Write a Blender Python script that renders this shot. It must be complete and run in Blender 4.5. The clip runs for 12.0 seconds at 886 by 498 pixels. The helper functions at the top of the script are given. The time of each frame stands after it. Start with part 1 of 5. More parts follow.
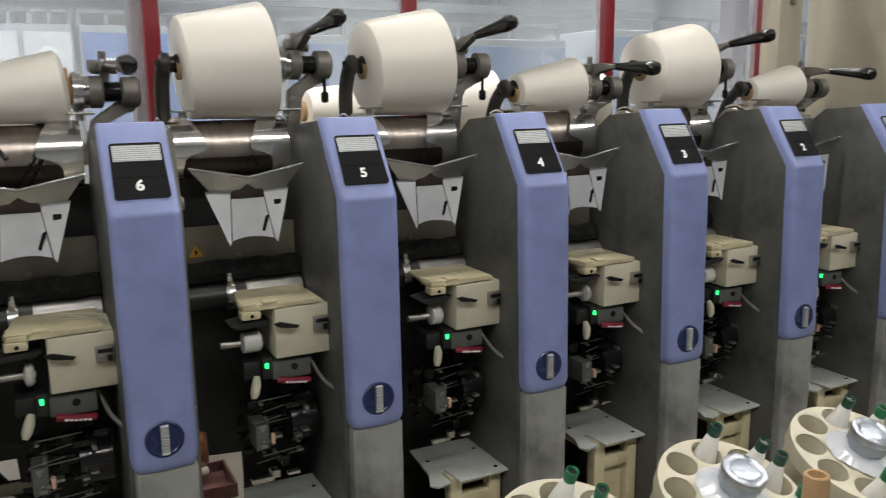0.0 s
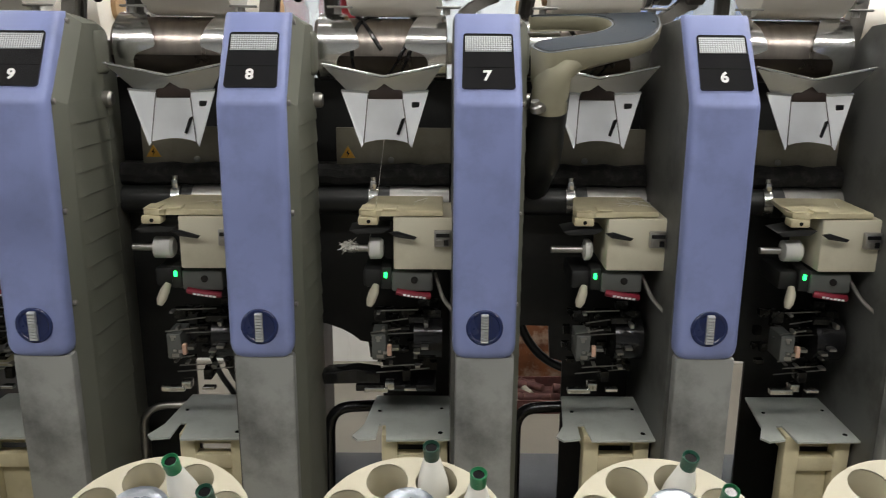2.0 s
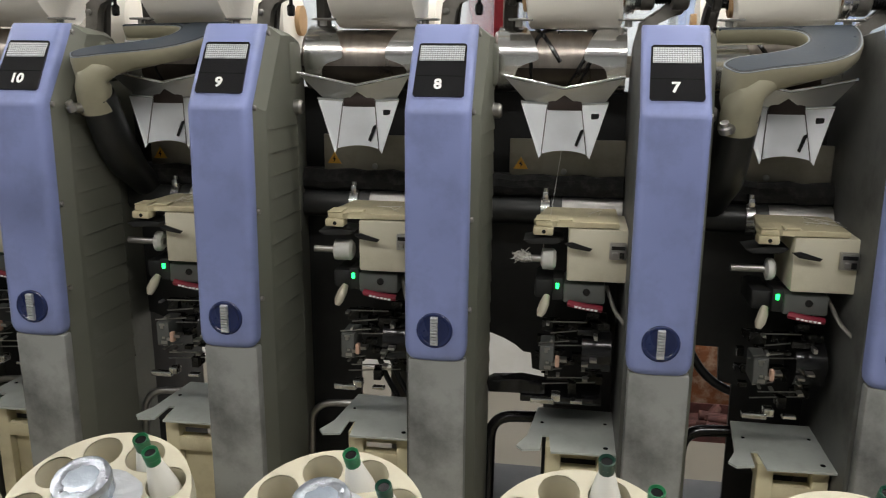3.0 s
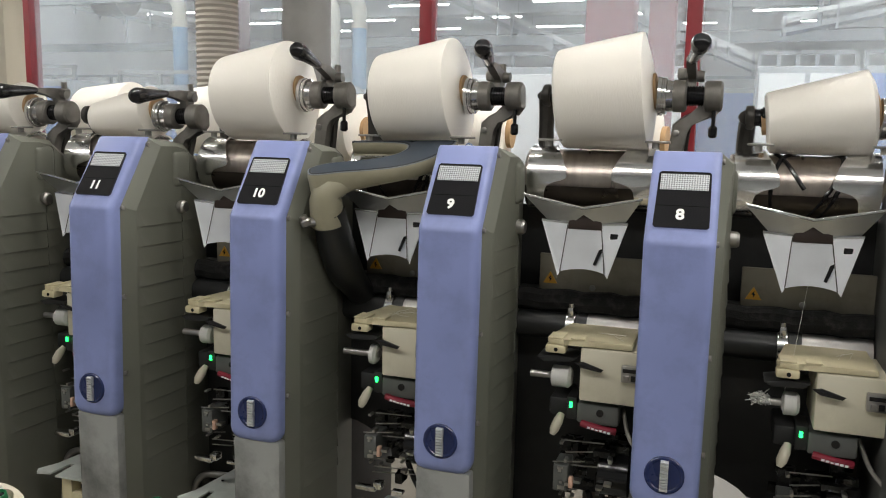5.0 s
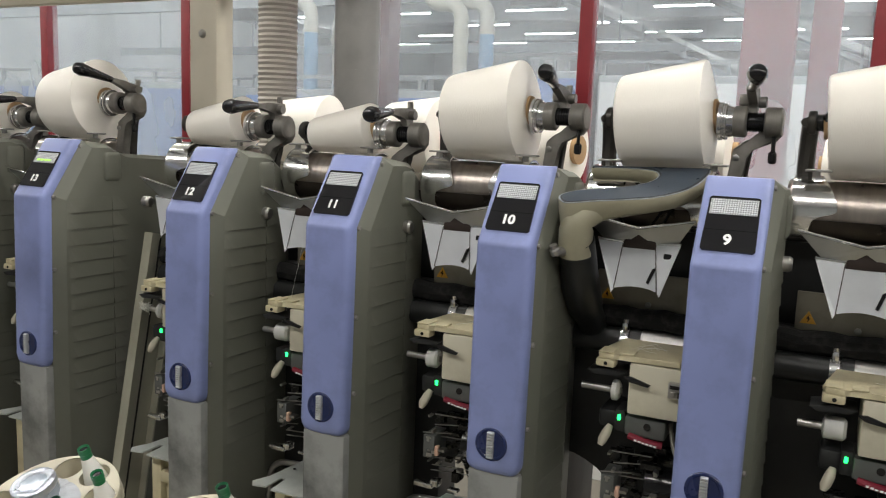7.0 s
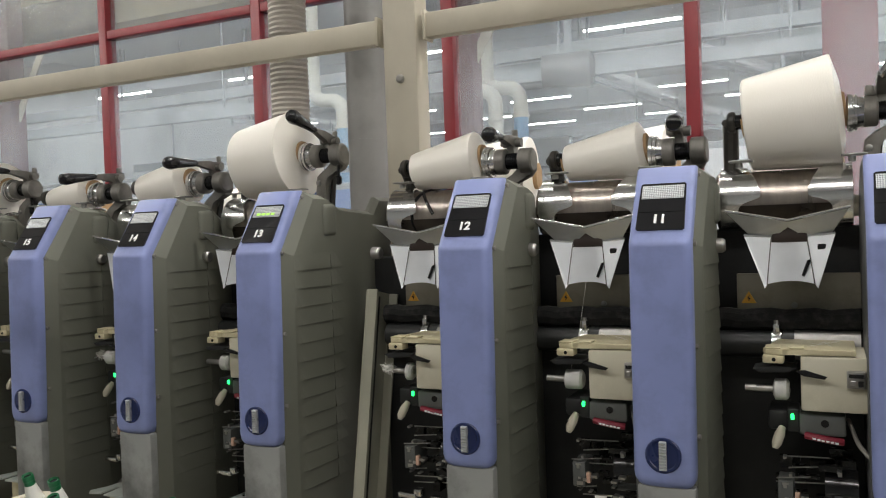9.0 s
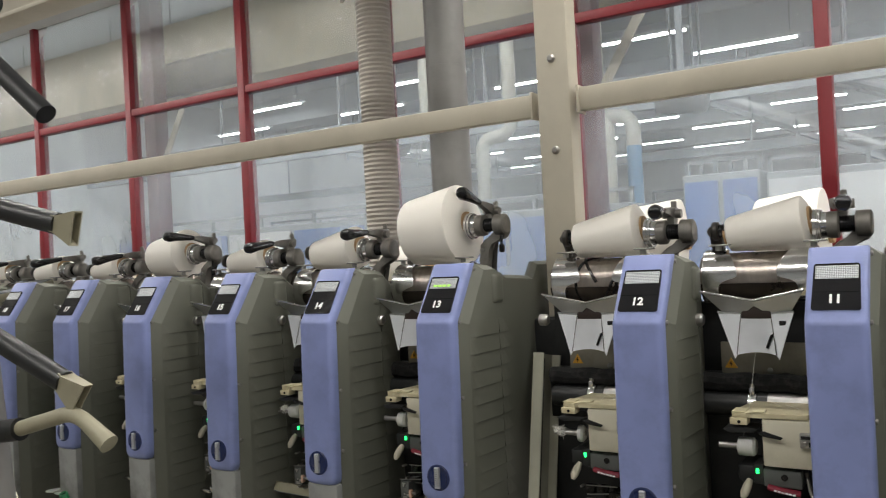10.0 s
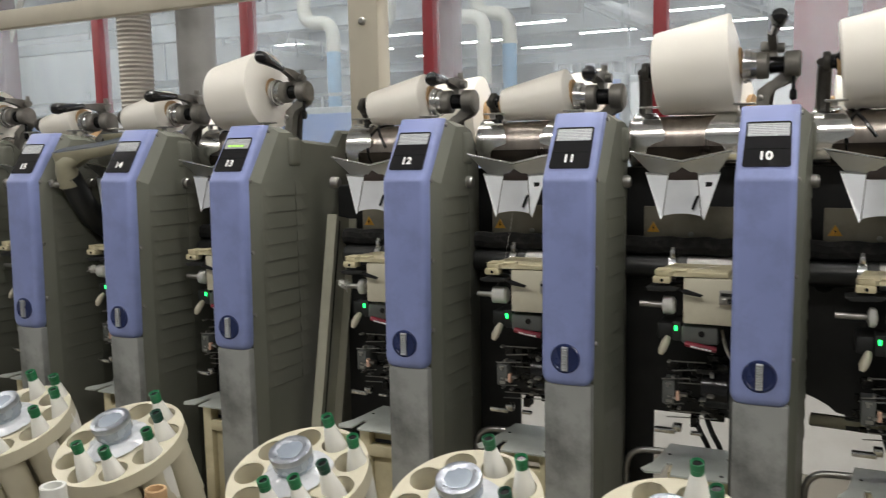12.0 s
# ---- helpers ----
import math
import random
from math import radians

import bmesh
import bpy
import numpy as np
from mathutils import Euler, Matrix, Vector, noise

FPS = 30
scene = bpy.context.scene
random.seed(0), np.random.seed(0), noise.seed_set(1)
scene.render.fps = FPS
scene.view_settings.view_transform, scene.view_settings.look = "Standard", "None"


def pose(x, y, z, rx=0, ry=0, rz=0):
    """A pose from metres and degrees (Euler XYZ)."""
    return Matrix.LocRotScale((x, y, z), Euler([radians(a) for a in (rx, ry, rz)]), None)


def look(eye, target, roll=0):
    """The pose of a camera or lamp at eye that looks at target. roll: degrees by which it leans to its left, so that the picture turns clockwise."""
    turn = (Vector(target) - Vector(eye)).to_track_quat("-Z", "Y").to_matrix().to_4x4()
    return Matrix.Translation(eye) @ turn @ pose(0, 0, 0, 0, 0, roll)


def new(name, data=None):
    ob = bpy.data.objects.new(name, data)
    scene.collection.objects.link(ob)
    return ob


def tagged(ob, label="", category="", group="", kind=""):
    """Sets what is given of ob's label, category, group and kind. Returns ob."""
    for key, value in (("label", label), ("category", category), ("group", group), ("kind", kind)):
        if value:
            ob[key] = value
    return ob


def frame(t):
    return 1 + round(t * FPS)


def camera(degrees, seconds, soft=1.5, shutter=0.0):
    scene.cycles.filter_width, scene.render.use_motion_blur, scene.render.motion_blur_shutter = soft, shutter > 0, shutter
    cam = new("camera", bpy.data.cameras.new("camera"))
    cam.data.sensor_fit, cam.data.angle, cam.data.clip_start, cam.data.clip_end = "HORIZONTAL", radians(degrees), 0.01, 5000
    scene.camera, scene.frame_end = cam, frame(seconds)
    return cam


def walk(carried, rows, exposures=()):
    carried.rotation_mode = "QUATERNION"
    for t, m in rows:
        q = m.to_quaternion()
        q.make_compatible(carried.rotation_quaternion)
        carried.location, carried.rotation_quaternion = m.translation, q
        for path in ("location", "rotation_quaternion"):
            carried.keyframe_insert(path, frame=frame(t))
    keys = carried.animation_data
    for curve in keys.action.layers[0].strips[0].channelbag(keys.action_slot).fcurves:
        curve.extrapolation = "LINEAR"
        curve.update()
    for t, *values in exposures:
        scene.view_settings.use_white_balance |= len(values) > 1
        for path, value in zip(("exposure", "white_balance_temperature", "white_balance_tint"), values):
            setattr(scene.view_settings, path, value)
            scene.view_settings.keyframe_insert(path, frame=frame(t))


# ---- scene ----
cam = camera(56.9, 12.0, 1.0, 0.15)
PATH = [
    (0, (0.501, -1.124, 1.401), (1.396, 0.624, 1.021), -0.6),
    (0.5, (0.428, -1.101, 1.388), (1.059, 0.75, 0.969), -0.4),
    (1, (0.368, -1.088, 1.384), (0.792, 0.807, 0.908), -0.1),
    (1.5, (0.306, -1.087, 1.363), (0.512, 0.835, 0.846), 0.1),
    (2, (0.256, -1.094, 1.345), (0.263, 0.836, 0.819), 0.4),
    (2.5, (0.223, -1.097, 1.337), (0.074, 0.828, 0.817), 0.6),
    (3, (0.184, -1.109, 1.335), (-0.114, 0.808, 0.848), 0.4),
    (3.5, (0.145, -1.119, 1.347), (-0.277, 0.784, 0.898), 0.1),
    (3.7, (0.129, -1.125, 1.34), (-0.329, 0.777, 0.924), 0.4),
    (5.3, (0.029, -1.085, 1.393), (-0.636, 0.78, 1.111), 1.2),
    (5.5, (0.003, -1.089, 1.394), (-0.656, 0.778, 1.113), 1.4),
    (6, (-0.062, -1.094, 1.388), (-0.743, 0.766, 1.113), 1.6),
    (6.5, (-0.123, -1.13, 1.386), (-0.9, 0.694, 1.121), 2.5),
    (7, (-0.185, -1.132, 1.413), (-1.052, 0.647, 1.124), 2.2),
    (7.2, (-0.219, -1.125, 1.391), (-1.112, 0.64, 1.097), 1.6),
    (8.8, (-0.697, -1.208, 1.26), (-1.547, 0.603, 1.222), -1.7),
    (9, (-0.729, -1.221, 1.276), (-1.587, 0.585, 1.229), -2.0),
    (9.5, (-0.771, -1.302, 1.343), (-1.729, 0.453, 1.314), -2.7),
    (10, (-0.789, -1.387, 1.384), (-1.859, 0.302, 1.396), -3.0),
    (10.5, (-0.793, -1.461, 1.381), (-1.97, 0.156, 1.418), -2.3),
    (11, (-0.792, -1.464, 1.352), (-1.941, 0.173, 1.357), -1.1),
    (11.5, (-0.71, -1.408, 1.327), (-1.746, 0.299, 1.215), -1.2),
    (12, (-0.549, -1.363, 1.296), (-1.399, 0.432, 1.061), -1.1),
]
walk(cam, [(t, look(eye, target, roll)) for t, eye, target, roll in PATH], [(0, -0.18), (1.0, 0.01), (3.5, 0.03), (6.5, -0.02), (9.0, -0.15), (9.5, -0.2), (10.5, -0.13), (12, -0.1)])

# ---- light ----
world = bpy.data.worlds.new("hall_air")
scene.world = world
world.use_nodes = True
world.node_tree.nodes["Background"].inputs[0].default_value = (0.75, 0.82, 0.9, 1)
world.node_tree.nodes["Background"].inputs[1].default_value = 0.04


def strip_lamp(x, y, z, length, watts, colour=(1.0, 0.97, 0.92), width=0.12):
    data = bpy.data.lights.new("tube_light", "AREA")
    data.shape, data.size, data.size_y, data.energy, data.color = "RECTANGLE", length, width, watts, colour
    ob = new("tube_light", data)
    ob.location = (x, y, z)
    return ob


AISLE_Z, HALL_Z = 3.3, 4.2
# The row at y 1.3 is added light for the parapet and floor behind.
for row_y, row_w in ((0.12, 28), (-2.1, 39), (1.3, 30)):
    for row_x in (-9.1, -6.5, -3.9, -1.3, 1.3, 3.9):
        strip_lamp(row_x, row_y, AISLE_Z - 0.07, 2.2, row_w)
# Area fills added to brighten the hall; its visible tubes are separate fixtures.
strip_lamp(-3.5, 4.5, HALL_Z - 0.3, 7, 150, (0.93, 0.97, 1.0), 0.3)
strip_lamp(3.5, 5.0, HALL_Z - 0.3, 7, 260, (0.93, 0.97, 1.0), 0.3)
strip_lamp(-9.0, 5.0, HALL_Z - 0.3, 5, 50, (0.93, 0.97, 1.0), 0.3)
strip_lamp(-10.6, 7.0, HALL_Z - 0.3, 2, 35, (0.93, 0.97, 1.0), 8.0)
strip_lamp(-1, 11.0, HALL_Z - 0.3, 14, 570, (0.93, 0.97, 1.0), 0.3)


# ---- materials ----
def mat(name, colour, rough=0.5, metal=0.0, vary=0.12, scale=18.0, bump=0.05, fine=220.0, dirt=None, dirt_amount=0.35, dirt_scale=5.0,
        per_object=0.0, coat=0.0, stretch=None, spec=0.5):
    m = bpy.data.materials.new(name)
    m.use_nodes = True
    nt = m.node_tree
    n, l = nt.nodes, nt.links
    b = n["Principled BSDF"]
    b.inputs["Roughness"].default_value, b.inputs["Metallic"].default_value = rough, metal
    b.inputs["Coat Weight"].default_value = coat
    b.inputs["Specular IOR Level"].default_value = spec
    tc = n.new("ShaderNodeTexCoord")
    mp = n.new("ShaderNodeMapping")
    l.new(tc.outputs["Object"], mp.inputs[0])
    if stretch:
        mp.inputs["Scale"].default_value = stretch
    a = n.new("ShaderNodeTexNoise")
    a.inputs["Scale"].default_value, a.inputs["Detail"].default_value = scale, 5
    f = n.new("ShaderNodeTexNoise")
    f.inputs["Scale"].default_value, f.inputs["Detail"].default_value = fine, 3
    l.new(mp.outputs[0], a.inputs[0])
    l.new(mp.outputs[0], f.inputs[0])
    ramp = n.new("ShaderNodeValToRGB")
    ramp.color_ramp.elements[0].position, ramp.color_ramp.elements[1].position = 0.3, 0.72
    ramp.color_ramp.elements[0].color = (*[c * (1 - vary) for c in colour], 1)
    ramp.color_ramp.elements[1].color = (*[min(1, c * (1 + vary)) for c in colour], 1)
    l.new(a.outputs[0], ramp.inputs[0])
    out = ramp.outputs[0]
    if dirt:
        d = n.new("ShaderNodeTexNoise")
        d.inputs["Scale"].default_value, d.inputs["Detail"].default_value, d.inputs["Roughness"].default_value = dirt_scale, 8, 0.65
        l.new(mp.outputs[0], d.inputs[0])
        r2 = n.new("ShaderNodeValToRGB")
        r2.color_ramp.elements[0].position, r2.color_ramp.elements[1].position = 0.48, 0.72
        r2.color_ramp.elements[0].color, r2.color_ramp.elements[1].color = (0, 0, 0, 1), (dirt_amount,) * 3 + (1,)
        l.new(d.outputs[0], r2.inputs[0])
        mx = n.new("ShaderNodeMix")
        mx.data_type = "RGBA"
        l.new(r2.outputs[0], mx.inputs["Factor"])
        l.new(out, mx.inputs["A"])
        mx.inputs["B"].default_value = (*dirt, 1)
        out = mx.outputs["Result"]
    if per_object:
        oi = n.new("ShaderNodeObjectInfo")
        mr = n.new("ShaderNodeMapRange")
        mr.inputs["To Min"].default_value, mr.inputs["To Max"].default_value = 1 - per_object, 1 + per_object
        l.new(oi.outputs["Random"], mr.inputs[0])
        hs = n.new("ShaderNodeHueSaturation")
        l.new(mr.outputs[0], hs.inputs["Value"])
        l.new(out, hs.inputs["Color"])
        out = hs.outputs[0]
    l.new(out, b.inputs["Base Color"])
    rr = n.new("ShaderNodeMapRange")
    rr.inputs["To Min"].default_value, rr.inputs["To Max"].default_value = max(0.02, rough - 0.1), min(1, rough + 0.12)
    l.new(a.outputs[0], rr.inputs[0])
    l.new(rr.outputs[0], b.inputs["Roughness"])
    if bump:
        bp = n.new("ShaderNodeBump")
        bp.inputs["Strength"].default_value, bp.inputs["Distance"].default_value = bump, 0.002
        l.new(f.outputs[0], bp.inputs["Height"])
        l.new(bp.outputs[0], b.inputs["Normal"])
    return m


def glow(name, colour, strength):
    m = bpy.data.materials.new(name)
    m.use_nodes = True
    b = m.node_tree.nodes["Principled BSDF"]
    b.inputs["Base Color"].default_value = (*colour, 1)
    b.inputs["Emission Color"].default_value = (*colour, 1)
    b.inputs["Emission Strength"].default_value = strength
    return m


def glass(name, tint, haze, rough=0.3):
    """A thin dusty pane: clear, a little gloss, a film of pale dust."""
    m = bpy.data.materials.new(name)
    m.use_nodes = True
    nt = m.node_tree
    n, l = nt.nodes, nt.links
    n.remove(n["Principled BSDF"])
    tr, gl, df = n.new("ShaderNodeBsdfTransparent"), n.new("ShaderNodeBsdfGlossy"), n.new("ShaderNodeBsdfTranslucent")
    tr.inputs[0].default_value = (*tint, 1)
    gl.inputs["Roughness"].default_value = rough
    df.inputs[0].default_value = (0.8, 0.82, 0.82, 1)
    tc, no, rp = n.new("ShaderNodeTexCoord"), n.new("ShaderNodeTexNoise"), n.new("ShaderNodeMapRange")
    no.inputs["Scale"].default_value, no.inputs["Detail"].default_value, no.inputs["Distortion"].default_value = 1.2, 4, 0.15
    mp = n.new("ShaderNodeMapping")
    mp.inputs["Rotation"].default_value, mp.inputs["Scale"].default_value = (0, radians(24), 0), (1.5, 1, 0.7)
    l.new(tc.outputs["Object"], mp.inputs[0])
    l.new(mp.outputs[0], no.inputs[0])
    l.new(no.outputs[0], rp.inputs[0])
    rp.inputs["From Min"].default_value, rp.inputs["From Max"].default_value = 0.2, 0.8
    rp.inputs["To Min"].default_value, rp.inputs["To Max"].default_value = haze * 0.25, haze * 1.9
    m1, m2, fr = n.new("ShaderNodeMixShader"), n.new("ShaderNodeMixShader"), n.new("ShaderNodeLayerWeight")
    fr.inputs[0].default_value = 0.5
    pw, ad = n.new("ShaderNodeMath"), n.new("ShaderNodeMath")
    pw.operation, ad.operation = "POWER", "MULTIPLY_ADD"
    pw.inputs[1].default_value, ad.inputs[1].default_value, ad.inputs[2].default_value = 4.0, 0.7, 0.022
    l.new(fr.outputs["Facing"], pw.inputs[0])
    l.new(pw.outputs[0], ad.inputs[0])
    l.new(rp.outputs[0], m1.inputs[0])
    l.new(tr.outputs[0], m1.inputs[1])
    l.new(df.outputs[0], m1.inputs[2])
    l.new(ad.outputs[0], m2.inputs[0])
    l.new(m1.outputs[0], m2.inputs[1])
    l.new(gl.outputs[0], m2.inputs[2])
    l.new(m2.outputs[0], n["Material Output"].inputs[0])
    return m


BLUE = mat("blue_paint", (0.225, 0.268, 0.515), 0.42, vary=0.07, scale=7, bump=0.04, fine=500, dirt=(0.1, 0.11, 0.17), dirt_amount=0.36, dirt_scale=11)
SHELL = mat("grey_green_plastic", (0.138, 0.142, 0.114), 0.5, vary=0.1, scale=7, bump=0.08, fine=700, dirt=(0.2, 0.2, 0.18), dirt_amount=0.3)
PLATE_GREY = mat("grey_sheet_metal", (0.115, 0.117, 0.112), 0.45, 0.3, vary=0.14, scale=8, dirt=(0.03, 0.03, 0.027), dirt_amount=0.9, dirt_scale=7)
COLUMN = mat("grey_column_paint", (0.29, 0.295, 0.285), 0.45, 0.15, vary=0.08, scale=6, dirt=(0.035, 0.035, 0.035), dirt_amount=0.95, dirt_scale=4.6)
CHROME = mat("polished_steel", (0.72, 0.72, 0.71), 0.2, 1.0, vary=0.06, scale=30, bump=0.02)
SHEET = mat("brushed_sheet_steel", (0.8, 0.82, 0.85), 0.32, 0.55, vary=0.08, scale=14, bump=0.03)
GUARD = mat("polished_guard_steel", (0.86, 0.86, 0.85), 0.16, 1.0, vary=0.05, scale=20, bump=0.03, fine=60, stretch=(0.2, 1, 1))
FOIL = mat("crumpled_foil", (0.4, 0.43, 0.48), 0.3, 0.9, vary=0.15, scale=60, bump=0.6, fine=90)
WALL_UNSEEN = mat("low_bounce_wall_grey", (0.27, 0.28, 0.28), 0.8, vary=0.06, scale=1.2, bump=0.02)
BEAM = mat("beige_grey_beam_paint", (0.4, 0.37, 0.28), 0.7, vary=0.08, scale=1.5, dirt=(0.2, 0.2, 0.16), dirt_amount=0.5, dirt_scale=1.4)
DRUM = mat("brown_drum_steel", (0.42, 0.375, 0.335), 0.3, 1.0, vary=0.2, scale=12, bump=0.03, stretch=(6, 1, 1))
# SHEET again, with the wings' darker reflection put into its colour.
SHEET_SHADED = mat("shaded_sheet_steel", (0.52, 0.53, 0.54), 0.33, 1.0, vary=0.1, scale=14, bump=0.03)
CAST_DARK = mat("dark_cast_metal", (0.06, 0.056, 0.05), 0.4, 0.4, vary=0.25, scale=40, bump=0.1, fine=300)
STEEL = mat("dull_steel", (0.42, 0.41, 0.39), 0.38, 1.0, vary=0.18, scale=40, bump=0.05)
CAST = mat("cast_grey_metal", (0.26, 0.247, 0.226), 0.5, 0.6, vary=0.2, scale=45, bump=0.12, fine=300)
CREAM = mat("cream_paint", (0.62, 0.585, 0.46), 0.5, vary=0.06, scale=9, dirt=(0.3, 0.26, 0.17), dirt_amount=0.4, dirt_scale=12, per_object=0.05)
CREAM_TOP = mat("yellowed_cream_plastic", (0.6, 0.54, 0.36), 0.5, vary=0.08, scale=12, dirt=(0.28, 0.22, 0.12), dirt_amount=0.5, dirt_scale=14)
BEIGE = mat("beige_frame_paint", (0.5, 0.46, 0.37), 0.5, vary=0.05, scale=6, dirt=(0.3, 0.27, 0.2), dirt_amount=0.3)
CHANNEL = mat("grey_green_channel_paint", (0.37, 0.365, 0.29), 0.5, vary=0.07, scale=6, dirt=(0.2, 0.2, 0.16), dirt_amount=0.4)
# Darkened below BEIGE to suit the back plate set deep behind the drum.
BEIGE_DARK = mat("darkened_beige_paint", (0.28, 0.26, 0.21), 0.55, vary=0.1, scale=9, dirt=(0.1, 0.09, 0.06), dirt_amount=0.6, dirt_scale=11)
BLACK = mat("black_plastic", (0.008, 0.008, 0.009), 0.16, vary=0.2, scale=30, bump=0.03)
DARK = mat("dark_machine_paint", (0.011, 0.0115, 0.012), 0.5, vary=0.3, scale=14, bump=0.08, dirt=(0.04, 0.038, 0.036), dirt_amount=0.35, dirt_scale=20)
# Black bristles, darkened further for the shade deep in the bay.
FLUFF = mat("shaded_black_bristle_fluff", (0.006, 0.006, 0.006), 0.95, vary=0.4, scale=90, bump=0.6, fine=400, dirt=(0.09, 0.085, 0.08), dirt_amount=0.25, dirt_scale=70)
MESHGREY = mat("dark_mechanism_metal", (0.035, 0.035, 0.034), 0.25, 0.8, vary=0.4, scale=60, bump=0.1)
YARN = mat("ecru_yarn", (0.94, 0.9, 0.82), 0.34, vary=0.03, scale=5, bump=0.35, fine=900, stretch=(1, 0.12, 0.12), per_object=0.035)
COP_YARN = mat("white_cop_yarn", (0.82, 0.81, 0.76), 0.75, vary=0.03, scale=10, bump=0.3, fine=900)
PAPER = mat("brown_paper_tube", (0.42, 0.27, 0.14), 0.75, vary=0.1, scale=30)
PINK_TUBE = mat("pale_pink_paper_tube", (0.62, 0.4, 0.3), 0.7, vary=0.08, scale=30)
GREEN = mat("green_tube_cap", (0.01, 0.135, 0.05), 0.35, vary=0.12, scale=40, per_object=0.25)
GREEN_DARK = mat("dark_green_tube_cap", (0.008, 0.055, 0.034), 0.35, vary=0.12, scale=40, per_object=0.25)
MAG = mat("cream_magazine_plastic", (0.6, 0.56, 0.43), 0.4, vary=0.05, scale=8, dirt=(0.4, 0.35, 0.24), dirt_amount=0.3)
FILM = mat("crumpled_clear_film", (0.6, 0.62, 0.66), 0.18, vary=0.1, scale=25, bump=0.6, fine=60, coat=0.5)
WHITE_PLATE = mat("white_guide_plate", (0.5, 0.53, 0.5), 0.4, 0.1, vary=0.06, scale=12, dirt=(0.25, 0.26, 0.24), dirt_amount=0.4, dirt_scale=15)
NAVY = mat("navy_dial_plastic", (0.012, 0.022, 0.085), 0.25, vary=0.1, scale=30)
RIBBED = mat("silver_dial_grip", (0.62, 0.64, 0.66), 0.3, 0.6, vary=0.08, scale=40)
SCREEN = mat("dark_display_glass", (0.012, 0.012, 0.014), 0.12, vary=0.2, scale=20, bump=0.0, coat=0.5)
SILVER_GRILLE = mat("silver_woven_display", (0.36, 0.38, 0.4), 0.4, 0.4, vary=0.25, scale=350, bump=0.6, fine=420)
def woven(m):
    """A fine silver lattice instead of the plain tone."""
    n, l = m.node_tree.nodes, m.node_tree.links
    tc, mp, ck = n.new("ShaderNodeTexCoord"), n.new("ShaderNodeMapping"), n.new("ShaderNodeTexChecker")
    mp.inputs["Rotation"].default_value, mp.inputs["Scale"].default_value = (0, 0, radians(45)), (1, 1, 1)
    ck.inputs["Scale"].default_value = 430
    ck.inputs["Color1"].default_value, ck.inputs["Color2"].default_value = (0.5, 0.52, 0.54, 1), (0.2, 0.21, 0.22, 1)
    l.new(tc.outputs["Object"], mp.inputs[0])
    l.new(mp.outputs[0], ck.inputs[0])
    l.new(ck.outputs[0], n["Principled BSDF"].inputs["Base Color"])
    return m


SILVER_GRILLE = woven(SILVER_GRILLE)
WHITE_INK = mat("white_ink", (0.85, 0.85, 0.85), 0.5, vary=0.02, bump=0)
RED_LABEL = mat("red_label", (0.22, 0.012, 0.03), 0.4, vary=0.1, scale=30)
GREY_BOX = mat("grey_clearer_case", (0.1, 0.105, 0.1), 0.45, vary=0.1, scale=25)
ORANGE = mat("warning_orange", (0.7, 0.36, 0.04), 0.5, vary=0.05)
NYLON = mat("translucent_nylon", (0.6, 0.6, 0.57), 0.35, vary=0.06, scale=20)
MOUTH_BLUE = mat("slate_blue_plastic", (0.036, 0.047, 0.062), 0.3, spec=0.14, vary=0.15, scale=20, dirt=(0.06, 0.06, 0.06), dirt_amount=0.25, dirt_scale=25)
MOUTH_RIM = mat("worn_grey_lip", (0.2, 0.22, 0.235), 0.35, vary=0.12, scale=25)
MOUTH_BEIGE = mat("khaki_plastic", (0.31, 0.29, 0.205), 0.5, vary=0.08, scale=12, dirt=(0.2, 0.18, 0.13), dirt_amount=0.4, dirt_scale=18)
RED = mat("red_window_paint", (0.155, 0.006, 0.011), 0.42, vary=0.08, scale=7, dirt=(0.2, 0.02, 0.03), dirt_amount=0.3)
MAROON = mat("maroon_column_paint", (0.27, 0.055, 0.075), 0.5, vary=0.1, scale=4)
COLUMN_RED = mat("dusty_maroon_paint", (0.1, 0.04, 0.05), 0.5, vary=0.3, scale=5, dirt=(0.2, 0.17, 0.17), dirt_amount=0.6, dirt_scale=7)
HOSE = mat("grey_beige_hose", (0.4, 0.37, 0.325), 0.6, vary=0.08, scale=12, dirt=(0.2, 0.19, 0.17), dirt_amount=0.4)
DUCT = mat("grey_taped_duct", (0.2, 0.195, 0.188), 0.42, vary=0.12, scale=5, bump=0.15, fine=40, dirt=(0.14, 0.135, 0.13), dirt_amount=0.5, dirt_scale=6)
WALL = mat("pale_hall_paint", (0.66, 0.67, 0.66), 0.8, vary=0.05, scale=1.2, bump=0.02)
WHITE_PAINT = mat("white_parapet_paint", (0.86, 0.86, 0.84), 0.6, vary=0.04, scale=2, bump=0.02, dirt=(0.6, 0.57, 0.5), dirt_amount=0.3, dirt_scale=3)
CEIL = mat("grey_ceiling_panel", (0.55, 0.57, 0.58), 0.8, vary=0.06, scale=0.8, bump=0.02)
FLOOR = mat("worn_concrete_floor", (0.2, 0.182, 0.152), 0.5, vary=0.14, scale=1.5, dirt=(0.14, 0.13, 0.12), dirt_amount=0.5, dirt_scale=3)
HALL_BLUE = mat("hall_machine_blue", (0.11, 0.19, 0.43), 0.5, vary=0.1, scale=2)
HALL_GREY = mat("hall_machine_grey", (0.33, 0.345, 0.355), 0.5, 0.2, vary=0.15, scale=3)
PIPE_CREAM = mat("cream_pipe_paint", (0.44, 0.42, 0.36), 0.5, vary=0.06, scale=4)
